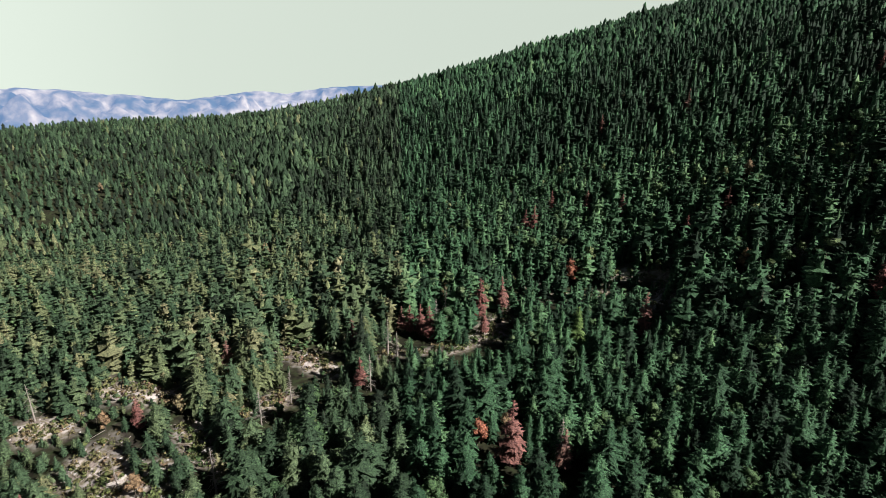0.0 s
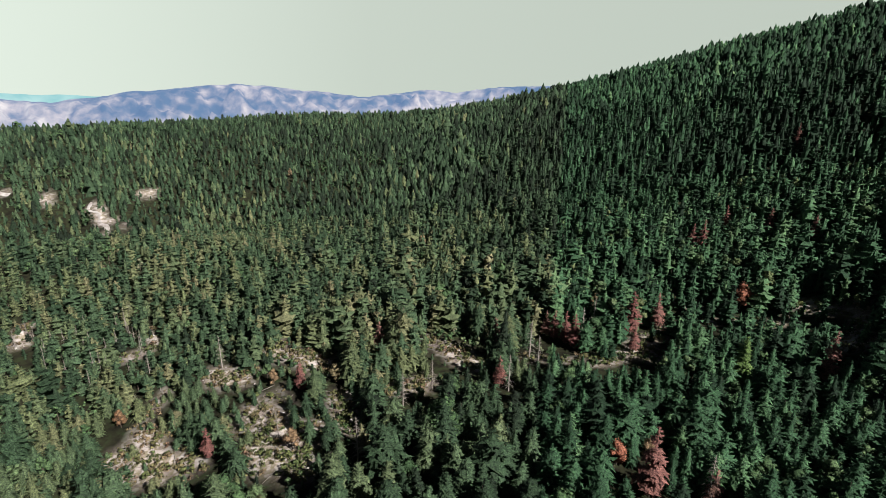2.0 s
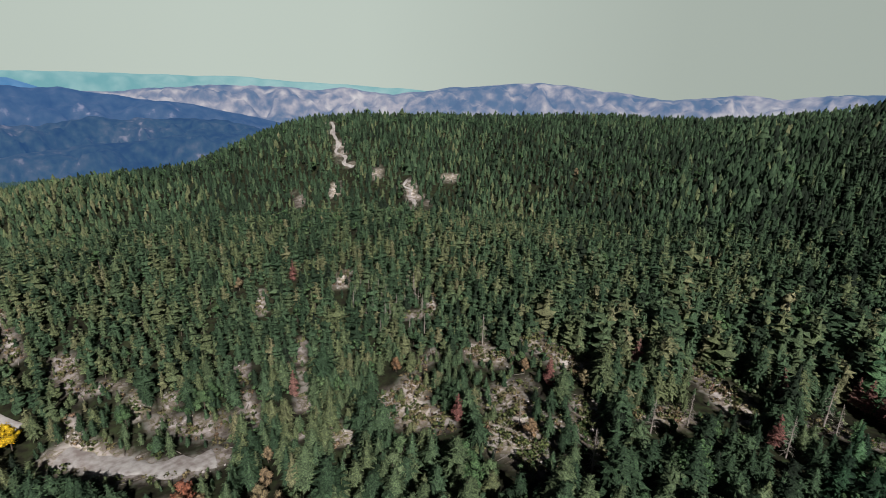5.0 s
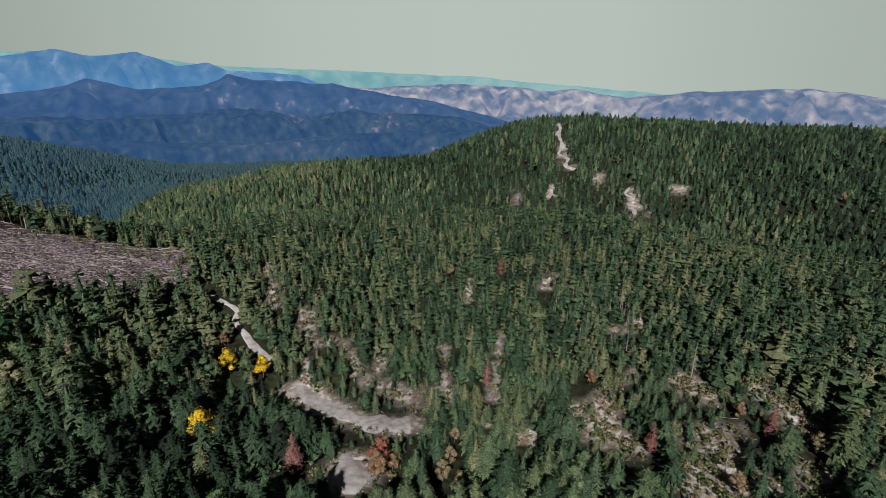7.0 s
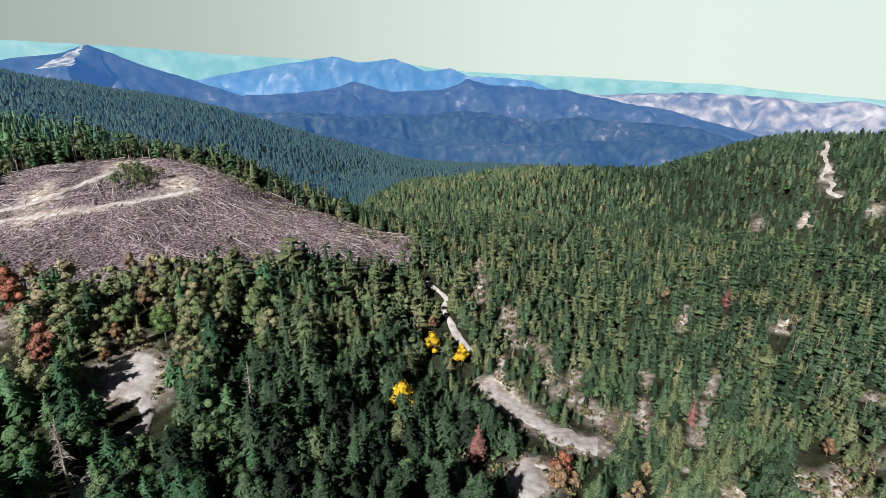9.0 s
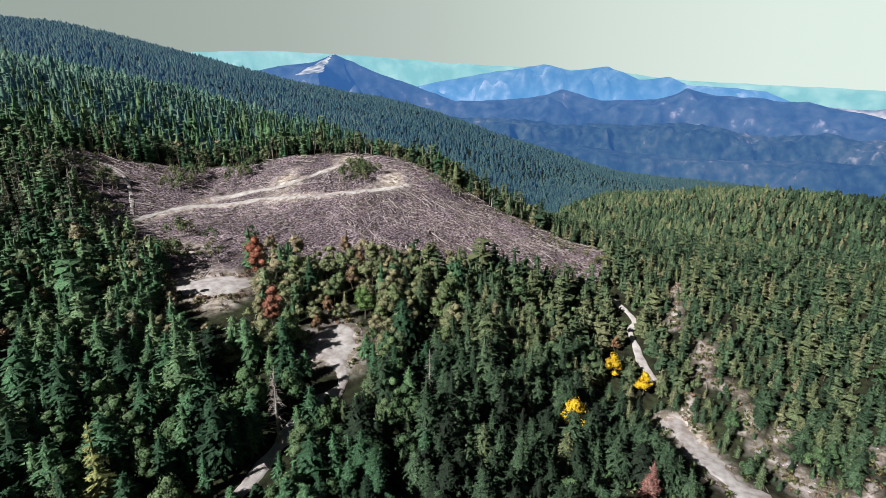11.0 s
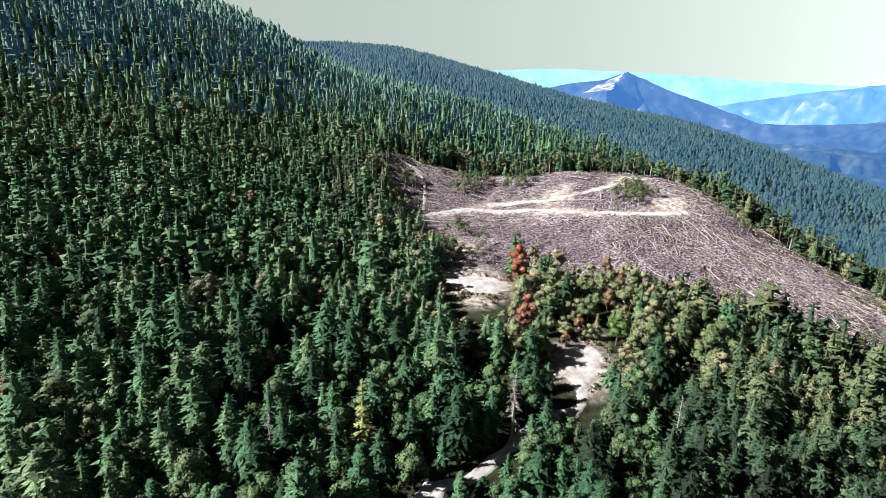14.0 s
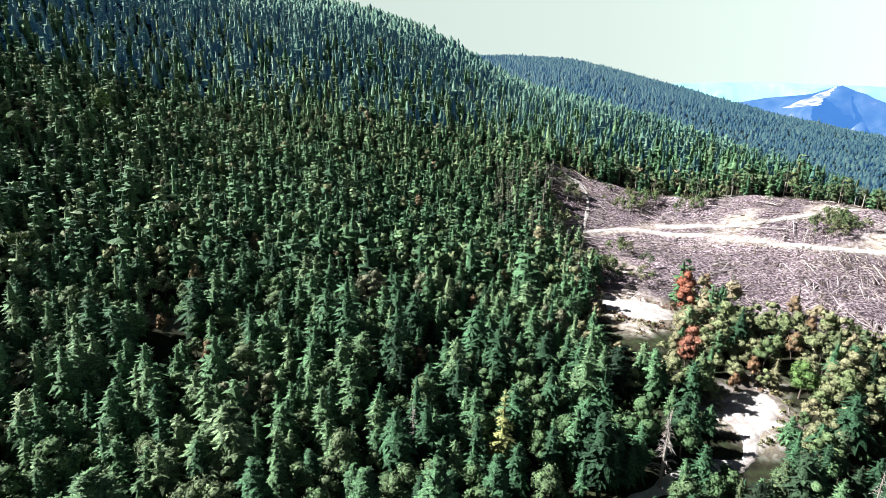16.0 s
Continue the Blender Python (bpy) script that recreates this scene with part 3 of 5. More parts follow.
def joined(*pieces):
    """Pieces of points, triangles and, for foliage, the outward lie of the crown."""
    v, f, w, n = [], [], [], 0
    for pv, pf, *pw in pieces:
        v.append(pv), f.append(pf + n), w.append(pw[0] if pw else np.zeros((len(pv), 3)))
        n += len(pv)
    return np.concatenate(v), np.concatenate(f), np.concatenate(w)


def fir_trunk(rng, sides=6, rings_up=5, thick=0.014, top=0.97):
    z = np.linspace(-0.02, top, rings_up)
    lean = rng.normal(0, 0.010, 2)
    path = np.stack([lean[0] * z * z, lean[1] * z * z, z], 1)
    return tube(path, thick * (1.03 - z / 1.0) + 0.002, sides)


def taper(t, full):
    """Reach of a conifer's branches from the foot (0) to the tip (1) of its crown."""
    return np.clip(1 - t, 0, 1) ** full * (0.62 + 0.38 * np.clip(t / 0.16, 0, 1))


def conifer(rng, whorls, per, pairs, width, low=0.08, full=0.85, droop=0.38, gaps=0.06, ragged=0.2, core=0.55, sides=6):
    """Whorls of drooping boughs. Each bough carries pairs of side sprays and a tip; a dense inner cone closes the crown."""
    v, f, w = [], [], []
    up = np.array([0, 0, 1.0])

    def leaf(points, lie):
        n = len(v)
        v.extend(points)
        w.extend([lie] * 3)
        f.append((n, n + 1, n + 2))

    for k in range(whorls):
        t = min(max((k + rng.uniform(-0.35, 0.35)) / whorls, 0.0), 0.96)
        reach = width * float(taper(t, full)) + 0.016
        count = max(3, round(per * (0.5 + 0.5 * (1 - t))))
        start = rng.uniform(0, 6.28)
        for s in range(count):
            if rng.random() < gaps:
                continue
            a = start + 6.283 * s / count + rng.normal(0, 0.2)
            r = max(reach * (1 + rng.normal(0, ragged)), 0.012)
            out, side = np.array([math.cos(a), math.sin(a), 0]), np.array([-math.sin(a), math.cos(a), 0])
            z = low + (1 - low) * min(max(t + rng.normal(0, 0.8) / whorls, 0.0), 0.965)
            fall, half = droop * (1 - 1.5 * t) * rng.uniform(0.6, 1.3), min(6.283 * r / count * 0.62, r * (0.62 if pairs else 0.85))
            lie = out * 0.8 + up * rng.uniform(0.35, 0.75) + side * rng.normal(0, 0.25)

            def axis(u):
                return out * (r * u) + up * (z + r * (0.22 - fall * u * u))

            if not pairs:
                left, right = axis(0.55) + side * half - up * half * 0.3, axis(0.55) - side * half - up * half * 0.3
                leaf((axis(0.05), right, axis(1.0)), lie - side * 0.3)
                leaf((axis(0.05), axis(1.0), left), lie + side * 0.3)
                continue
            for p in range(pairs):
                u = 0.12 + 0.62 * p / pairs
                long = half * (1.15 - 0.55 * u) * rng.uniform(0.75, 1.2)
                for way in (-1, 1):
                    leaf((axis(u), axis(u + 0.42), axis(min(u + 0.38, 0.95)) + side * way * long - up * long * rng.uniform(0.1, 0.5)), lie + side * way * 0.3)
            leaf((axis(0.62) + side * half * 0.3, axis(0.62) - side * half * 0.3, axis(1.06)), lie)
    if core:
        levels = (0.0, 0.18, 0.6, 0.97)
        n = len(v)
        for t in levels:
            for s in range(sides):
                a, r = 6.283 * (s + 0.3 * rng.random()) / sides, width * core * float(taper(max(t, 0.05), full)) * rng.uniform(0.85, 1.15)
                v.append(np.array([r * math.cos(a), r * math.sin(a), low + (1 - low) * t]))
                w.append(np.array([math.cos(a), math.sin(a), 0.4]))
        for q in range(len(levels) - 1):
            for s in range(sides):
                a, b = n + q * sides + s, n + q * sides + (s + 1) % sides
                f += [(a, b, b + sides), (a, b + sides, a + sides)]
    n = len(v)
    v += [np.array(p) for p in ((0.02, 0, 0.93), (-0.011, 0.018, 0.93), (-0.011, -0.018, 0.93), (0, 0, 1.0))]
    w += [np.array((1, 0, 0.5)), np.array((-0.5, 0.87, 0.5)), np.array((-0.5, -0.87, 0.5)), up]
    f += [(n, n + 1, n + 3), (n + 1, n + 2, n + 3), (n + 2, n, n + 3)]
    return np.array(v), np.array(f), np.array(w)


def far_conifer(rng, tiers=4, sides=3, width=0.2, low=0.0, full=0.8):
    """The same crown for the far slopes: a few jagged skirts, one over another."""
    v, w, f = [], [], []
    for k in range(tiers):
        t = k / tiers
        n, start, r = len(v), rng.uniform(0, 6.28), width * 1.2 * float(taper(max(t, 0.1), full))
        ox, oy = rng.normal(0, 0.015, 2)
        v.append((ox, oy, low + (1 - low) * min(1.0, (k + 1.9) / tiers))), w.append((0, 0, 1.0))
        for s in range(sides):
            a, q = start + 6.283 * (s + rng.uniform(-0.2, 0.2)) / sides, r * rng.uniform(0.75, 1.25)
            v.append((ox + q * math.cos(a), oy + q * math.sin(a), low + (1 - low) * t + rng.normal(0, 0.05)))
            w.append((math.cos(a), math.sin(a), 0.5))
        f += [(n, n + 1 + s, n + 1 + (s + 1) % sides) for s in range(sides)]
    return np.array(v), np.array(f), np.array(w, float)


def tuft(rng, count, size, lobes=4, width=0.28):
    """Loose leaf clumps of a low bush."""
    v, f, w = leaf_shell(rng, [(rng.normal(0, width * 0.4), rng.normal(0, width * 0.4), rng.uniform(0.2, 0.6)) for _ in range(lobes)], [0.3] * lobes, count, size)
    return v, f, w


def leaf_shell(rng, centres, radii, count, size):
    """Small leaf clumps over the outside of some lobes, facing outwards."""
    c, big = np.asarray(centres, float), np.asarray(radii, float)
    k = rng.choice(len(c), count, p=big ** 2 / (big ** 2).sum())
    d = rng.normal(0, 1, (count, 3))
    d[:, 2] = np.abs(d[:, 2]) - 0.45
    d /= np.linalg.norm(d, axis=1)[:, None]
    p = c[k] + d * (big[k] * rng.uniform(0.82, 1.14, count))[:, None]
    nrm = d + rng.normal(0, 0.5, (count, 3))
    nrm /= np.linalg.norm(nrm, axis=1)[:, None]
    u = np.cross(nrm, rng.normal(0, 1, (count, 3)))
    u /= np.linalg.norm(u, axis=1)[:, None]
    e = np.cross(nrm, u)
    s = (size * rng.uniform(0.6, 1.4, count))[:, None]
    v = np.stack([p + u * s, p - u * s * 0.5 + e * s * 0.85, p - u * s * 0.5 - e * s * 0.85], 1).reshape(-1, 3)
    return v, np.arange(count * 3).reshape(-1, 3), np.repeat(d + rng.normal(0, 0.2, (count, 3)), 3, 0)


ICO_G = (1 + 5 ** 0.5) / 2
ICO = np.array([(-1, ICO_G, 0), (1, ICO_G, 0), (-1, -ICO_G, 0), (1, -ICO_G, 0), (0, -1, ICO_G), (0, 1, ICO_G), (0, -1, -ICO_G), (0, 1, -ICO_G), (ICO_G, 0, -1), (ICO_G, 0, 1), (-ICO_G, 0, -1), (-ICO_G, 0, 1)]) / 1.902
ICO_FACES = np.array([(0, 11, 5), (0, 5, 1), (0, 1, 7), (0, 7, 10), (0, 10, 11), (1, 5, 9), (5, 11, 4), (11, 10, 2), (10, 7, 6), (7, 1, 8), (3, 9, 4), (3, 4, 2), (3, 2, 6), (3, 6, 8), (3, 8, 9), (4, 9, 5), (2, 4, 11), (6, 2, 10), (8, 6, 7), (9, 8, 1)])


def broadleaf(rng, lobes, leaves, size, width=0.30, low=0.42):
    """A rounded crown: uneven lobes of leaf clumps over a crumpled mass, with hollows between the lobes."""
    centres, radii, pieces = [(0, 0, 0.84)], [0.14 * width / 0.27], []
    for k in range(1, lobes):
        a, h = 2.4 * k + rng.normal(0, 0.3), rng.uniform(low, 0.76)
        far = width * rng.uniform(0.5, 0.72) * (1.1 - 0.75 * max(0, h - 0.55) / 0.3)
        centres.append((far * math.cos(a), far * math.sin(a), h))
        radii.append(rng.uniform(0.10, 0.165) * width / 0.27)
    for c, r in zip(centres, radii):
        pieces.append((np.array(c) + ICO * r * 0.8 * np.array([1, 1, 0.9]) * (1 + rng.normal(0, 0.12, (12, 1))), ICO_FACES, ICO + np.array([0, 0, 0.25])))
    if leaves:
        pieces.append(leaf_shell(rng, centres, radii, leaves, size))
    return joined(*pieces)


def oak_limbs(rng, sides=5, limbs=5):
    bend = rng.normal(0, 0.05, 2)
    pieces = [tube([(0, 0, -0.03), (bend[0] * 0.4, bend[1] * 0.4, 0.2), (bend[0], bend[1], 0.45), (bend[0] * 1.2, bend[1], 0.75)], (0.024, 0.019, 0.013, 0.004), sides)]
    for s in range(limbs):
        a, r, z = 6.283 * s / limbs + rng.normal(0, 0.3), rng.uniform(0.15, 0.27), rng.uniform(0.26, 0.45)
        pieces.append(tube([(bend[0] * 0.7, bend[1] * 0.7, z), (r * 0.5 * math.cos(a), r * 0.5 * math.sin(a), z + 0.13), (r * math.cos(a), r * math.sin(a), z + 0.32)], (0.011, 0.008, 0.003), 4))
    return joined(*pieces)


def oak_crown(rng, lobes, leaves, size, width=0.30):
    """Leaf clumps over several uneven lobes, with gaps between them."""
    v, f, lies = [], [], []
    for k in range(lobes):
        a = 6.283 * k / max(1, lobes - 1) + rng.normal(0, 0.4)
        far = 0.0 if k == 0 else width * rng.uniform(0.42, 0.75)
        c = np.array([far * math.cos(a), far * math.sin(a), (0.78 if k == 0 else rng.uniform(0.42, 0.72))])
        lobe = np.array([1, 1, rng.uniform(0.75, 1.0)]) * (0.20 if k == 0 else rng.uniform(0.13, 0.20)) * width / 0.3
        for _ in range(leaves):
            d = rng.normal(0, 1, 3)
            d[2] = abs(d[2]) * 0.9 - 0.35
            d /= np.linalg.norm(d)
            p = c + d * lobe * rng.uniform(0.72, 1.08)
            nrm = d + rng.normal(0, 0.45, 3)
            nrm /= np.linalg.norm(nrm)
            u = np.cross(nrm, rng.normal(0, 1, 3))
            u /= np.linalg.norm(u)
            w = np.cross(nrm, u)
            s = size * rng.uniform(0.6, 1.35)
            n = len(v)
            v += [p + u * s, p + w * s * 0.8 + nrm * s * 0.15, p - u * s, p - w * s * 0.8 - nrm * s * 0.2, p + nrm * s * 0.35]
            lies += [d + (0, 0, 0.2)] * 5
            f += [(n, n + 1, n + 4), (n + 1, n + 2, n + 4), (n + 2, n + 3, n + 4), (n + 3, n, n + 4)]
    return np.array(v), np.array(f), np.array(lies)


def bare_fir(rng, whorls=16, per=5, width=0.15):
    """A dead fir: the trunk and its naked branches."""
    pieces = [fir_trunk(rng, 5, 5, 0.013)]
    for k in range(whorls):
        t = k / whorls
        for s in range(per):
            if rng.random() < 0.25:
                continue
            a, r, z = rng.uniform(0, 6.28), width * (1 - t) ** 0.7 * rng.uniform(0.5, 1.2), 0.15 + 0.8 * t
            pieces.append(tube([(0, 0, z), (r * 0.6 * math.cos(a), r * 0.6 * math.sin(a), z + 0.01), (r * math.cos(a), r * math.sin(a), z - 0.25 * r)], (0.0035, 0.003, 0.0012), 3))
    return joined(*pieces)


def fan(seed):
    return np.random.default_rng(seed)


# ---- where the trees stand ----
def scattered(cell, near, far, seed, low=-60, high=212):
    """Trees on a shaken triangular grid within a ring."""
    rng = fan(seed)
    n = int(far / cell) + 1
    i, j = np.meshgrid(np.arange(-n, n + 1), np.arange(-int(n / 0.866) - 1, int(n / 0.866) + 2), indexing="ij")
    x = (i + 0.5 * (j % 2)) * cell + rng.uniform(-0.42, 0.42, i.shape) * cell
    y = j * 0.866 * cell + rng.uniform(-0.42, 0.42, i.shape) * cell
    x, y = x.ravel(), y.ravel()
    r = np.hypot(x, y)
    b = (np.degrees(np.arctan2(-x, y)) + 90) % 360 - 90
    keep = (r >= near) & (r < far) & (b > low) & (b < high)
    return x[keep], y[keep], r[keep], b[keep], rng


def stand_height(x, y, r, b, rng):
    """Old tall firs near the mountain, younger trees on the spur across the valley."""
    spur = np.clip((b - 18) / 18, 0, 1) * np.clip((100 - b) / 12, 0, 1) * np.clip((r - 150) / 40, 0, 1)
    ridge = np.clip((b - 12) / 10, 0, 1) * np.clip((104 - b) / 8, 0, 1)
    old = np.interp(r, (0, 235, 260, 380, 500, 930, 1100), (15.5, 15.5, 12.5, 10.5, 9.0, 8.0, 9.0)) * ridge + np.interp(r, (0, 235, 380, 620, 930, 1200), (16, 16, 13.5, 12.5, 11.5, 9.5)) * (1 - ridge)
    h = old * (1 - spur) + np.interp(r, (150, 420, 520), (8.6, 8.2, 8.6)) * spur
    h = h * (1 + 0.16 * rough(x, y, 60, 81)) * np.exp(rng.normal(-0.02, 0.21, len(x)))
    return np.clip(h, 4.2, 31)


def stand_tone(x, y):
    """Dark old firs with slope shade painted in, lighter young growth across the valley."""
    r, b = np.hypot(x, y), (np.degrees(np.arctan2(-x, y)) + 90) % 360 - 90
    # the near-slope term holds back tone where the mountainside lies in shade
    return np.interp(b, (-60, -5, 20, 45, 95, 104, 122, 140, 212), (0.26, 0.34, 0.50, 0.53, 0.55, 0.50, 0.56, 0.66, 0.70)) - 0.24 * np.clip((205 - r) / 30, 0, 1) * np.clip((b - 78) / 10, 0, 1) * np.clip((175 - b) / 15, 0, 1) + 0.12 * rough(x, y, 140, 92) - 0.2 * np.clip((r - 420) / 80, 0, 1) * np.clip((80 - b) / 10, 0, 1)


def on_spur(r, b):
    return (b > 16) & (b < 97) & (r > 150) & (r < 440)


SKYLINE = np.maximum.accumulate(np.where(RING > 80, (LAND + 3.0) / np.maximum(RING, 1.0), -9.0), axis=1)


def seen(x, y, r, h):
    """Trees that rise over the brows in front of them; the hidden dips behind grow thinner."""
    i = np.round(np.degrees(np.arctan2(-x, y))).astype(int) % 360
    j = np.clip((r - 12) / 5, 0, len(RING) - 1).astype(int)
    return (ground(x, y) + h + 3.0 - EYE) / r > SKYLINE[i, j]


def thinned(x, y, r, h, rng):
    """Leaves roads, landings, the felled knoll and the scree open, and keeps low what stands just below them."""
    keep = ~on_way(x, y, 1.6) & ~in_clearcut(x, y) & (rough(x, y, 24, 88, 2) > np.where((r < 235) & ~on_spur(r, np.degrees(np.arctan2(-x, y))), -0.43, -0.7)) & (seen(x, y, r, h) | (rng.random(len(x)) < np.where(r < 460, 0.12, 0.05)))
    bare = bareness(x, y)
    keep &= rng.random(len(x)) > bare * 0.86 - 0.06
    low, short = np.zeros(len(x), bool), np.zeros(len(x), bool)
    for q in (1.03, 1.07, 1.11):
        keep &= ~on_pad(x * q, y * q)
    drop = np.maximum(EYE - ground(x, y) - h, 8.0)
    for part_way, odds in ((0.15, 0.6), (0.35, 0.6), (0.55, 0.6), (0.75, 0.55), (0.95, 0.45)):
        q = 1 + np.minimum(h / drop, 0.35) * part_way
        pit = off_line(x * q, y * q, WAYS["pit_road"][1]) < 5.5
        open_ahead = np.maximum(np.maximum(0.6 * on_way(x * q, y * q, 0.0, "landing_road"), 1.15 * pit), np.maximum(0, bareness(x * q, y * q) - 0.15) * np.where((r < 300) & (y > 20), 1.05, 0.85)) * (r < 750)
        open_ahead = np.maximum(open_ahead, 0.35 * (off_line(x * q, y * q, WAYS["landing_road"][1]) < 2.5) * (r < 125))
        short |= rng.random(len(x)) < open_ahead * odds * 1.25
        low |= open_ahead > 0.15
    h = h * (1 - 0.4 * (low | (bare > 0.05)))
    h = np.where(short, np.minimum(h, rng.uniform(1.8, 4.5, len(x))), h)
    keep &= ~short | (rng.random(len(x)) < 0.75 - 0.6 * bare)
    return keep, h


FIRS_NEAR = [(fir_trunk(fan(k)), conifer(fan(50 + k), 23, 10, 2, 0.205 + 0.026 * (k % 3), 0.04 + 0.05 * (k % 3), (0.72, 0.55)[k % 2], 0.6)) for k in range(8)]
OAKS_NEAR = [(oak_limbs(fan(k)), broadleaf(fan(70 + k), 13, 860, 0.024, 0.27, 0.30)) for k in range(6)]
FIRS_MID = [(fir_trunk(fan(k + 9), 3, 2), conifer(fan(130 + k), 14, 8, 1, 0.215 + 0.026 * (k % 3), 0.04 + 0.05 * (k % 3), (0.72, 0.55)[k % 2], 0.65, sides=5)) for k in range(9)]
PINES_MID = [(fir_trunk(fan(k + 69), 3, 2), conifer(fan(140 + k), 11, 8, 1, 0.24, 0.06, 0.38, 0.55, core=0.62, sides=5)) for k in range(6)]
OAKS_MID = [(oak_limbs(fan(k + 9), 3, 2), broadleaf(fan(180 + k), 11, 330, 0.028, 0.27, 0.32)) for k in range(6)]
FIRS_FAR = [(fir_trunk(fan(k + 19), 3, 2), conifer(fan(230 + k), 8, 6, 0, 0.21 + 0.024 * (k % 3), 0.03, (0.66, 0.5)[k % 2], 0.75, core=0.48, sides=4)) for k in range(9)]
FIRS_SLIM = [(None, conifer(fan(260 + k), 5, 4, 0, 0.245 + 0.02 * (k % 3), 0.0, (0.62, 0.48)[k % 2], 0.6, core=0.62, sides=3)) for k in range(9)]
PINES_FAR = [(fir_trunk(fan(k + 59), 3, 2), conifer(fan(240 + k), 6, 6, 0, 0.245, 0.06, 0.38, 0.6, core=0.62, sides=4)) for k in range(9)]
OAKS_FAR = [(fir_trunk(fan(k + 29), 3, 2, 0.02, 0.5), broadleaf(fan(290 + k), 3, 60, 0.055, 0.25, 0.4)) for k in range(6)]
FIRS_DISTANT = [(None, far_conifer(fan(350 + k), 4, 3, 0.24, 0.0, (0.5, 0.72)[k % 2])) for k in range(8)]
OAKS_DISTANT = [(None, leaf_shell(fan(370 + k), [(0, 0, 0.75), (0.14, 0.1, 0.55), (-0.12, -0.1, 0.5)], [0.2, 0.2, 0.2], 16, 0.15)) for k in range(4)]
FIRS_HAZY = [(None, far_conifer(fan(380 + k), 2, 3, 0.25, 0.0, 0.8)) for k in range(8)]
POLES = [(fir_trunk(fan(k + 39), 4, 3, 0.019), conifer(fan(280 + k), 7, 4, 0, 0.09, 0.5, 0.6, gaps=0.2, ragged=0.35, core=0)) for k in range(6)]


def woods(name, label, category, patterns, mats, x, y, h, rng, kind="stuff", wide=1.0):
    """Many trees in one mesh. mats: bark, foliage."""
    z = ground(x, y) - 0.25
    pick = rng.integers(0, len(patterns), len(x))
    vs, fs, ms, ts, ws, base = [], [], [], [], [], 0
    if mats[1] is NEEDLES:
        mats = mats + [DEEP_NEEDLES]
    for k, (trunk, crown) in enumerate(patterns):
        on = np.nonzero(pick == k)[0]
        if not len(on):
            continue
        pv, pf, pw = joined(trunk, crown) if trunk is not None else joined(crown)
        pm = np.r_[np.zeros(len(trunk[1]), int), np.ones(len(crown[1]), int)] if trunk is not None else np.ones(len(crown[1]), int)
        a = rng.uniform(0, 6.283, len(on))
        w = h[on] * rng.uniform(0.85, 1.3, len(on)) * wide
        lean = rng.normal(0, 0.025, (len(on), 2))
        c, s = np.cos(a)[:, None], np.sin(a)[:, None]
        px = (pv[None, :, 0] * c - pv[None, :, 1] * s) * w[:, None] + x[on][:, None] + lean[:, :1] * pv[None, :, 2] * h[on][:, None]
        py = (pv[None, :, 0] * s + pv[None, :, 1] * c) * w[:, None] + y[on][:, None] + lean[:, 1:] * pv[None, :, 2] * h[on][:, None]
        ws.append(np.stack([pw[None, :, 0] * c - pw[None, :, 1] * s, pw[None, :, 0] * s + pw[None, :, 1] * c, np.broadcast_to(pw[:, 2], (len(on), len(pw)))], -1).reshape(-1, 3))
        pz = pv[None, :, 2] * h[on][:, None] + z[on][:, None]
        vs.append(np.stack([px, py, pz], -1).reshape(-1, 3))
        fs.append((pf[None] + (np.arange(len(on)) * len(pv))[:, None, None]).reshape(-1, 3) + base)
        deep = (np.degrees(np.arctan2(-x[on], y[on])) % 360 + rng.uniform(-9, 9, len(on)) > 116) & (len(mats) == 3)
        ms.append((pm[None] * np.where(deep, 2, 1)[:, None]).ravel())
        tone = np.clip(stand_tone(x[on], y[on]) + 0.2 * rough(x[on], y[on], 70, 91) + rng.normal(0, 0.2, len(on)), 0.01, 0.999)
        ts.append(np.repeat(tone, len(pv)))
        base += len(vs[-1])
    me = mesh_of(name, np.concatenate(vs), np.concatenate(fs), mats, np.concatenate(ms), tone=np.concatenate(ts), puff=np.concatenate(ws))
    return tagged(new(name, me), label, category, kind=kind)


def part(name, data, parent, label=""):
    ob = new(name, data)
    ob.parent = parent
    return tagged(ob, label)


def tree(name, trunk_mesh, crown_mesh, x, y, h, turn, label, category, group, wide=1.0):
    base = new(name)
    base.empty_display_size = 0.5
    base.matrix_world = Matrix.LocRotScale((x, y, float(ground(x, y)) - 0.25), Euler((0, 0, turn)), (h * wide, h * wide, h))
    part("trunk", trunk_mesh, base)
    if crown_mesh:
        part("crown", crown_mesh, base)
    return tagged(base, label, category, group)


# ---- single trees that stand out ----
def shared(name, patterns, foliage_mat, trunk_mat=BARK, tone=0.0):
    return [(mesh_of(name + "_trunk", *t[:2], [trunk_mat], smooth=True), mesh_of(name + "_crown", *c[:2], [foliage_mat], tone=np.full(len(c[0]), tone), puff=c[2])) for t, c in patterns]


RED_FIRS = shared("red_fir", [(fir_trunk(fan(k)), conifer(fan(450 + k), 18, 7, 2, 0.14, 0.12, gaps=0.22, ragged=0.35, core=0.3)) for k in range(3)], RED_NEEDLES)
PALE_FIRS = shared("pale_fir", [(fir_trunk(fan(k)), conifer(fan(460 + k), 17, 7, 2, 0.14, 0.08, gaps=0.28, ragged=0.4, core=0.3)) for k in range(2)], PALE_NEEDLES)
BRIGHT_FIRS = shared("bright_fir", FIRS_NEAR[:2], BRIGHT_NEEDLES)
TAN_OAKS = shared("tan_oak", OAKS_NEAR[:4], TAN_LEAVES)
RED_OAKS = shared("red_oak", OAKS_NEAR[:2], RUST_LEAVES)
YELLOW_OAKS = shared("yellow_oak", OAKS_NEAR[2:5], YELLOW_LEAVES)
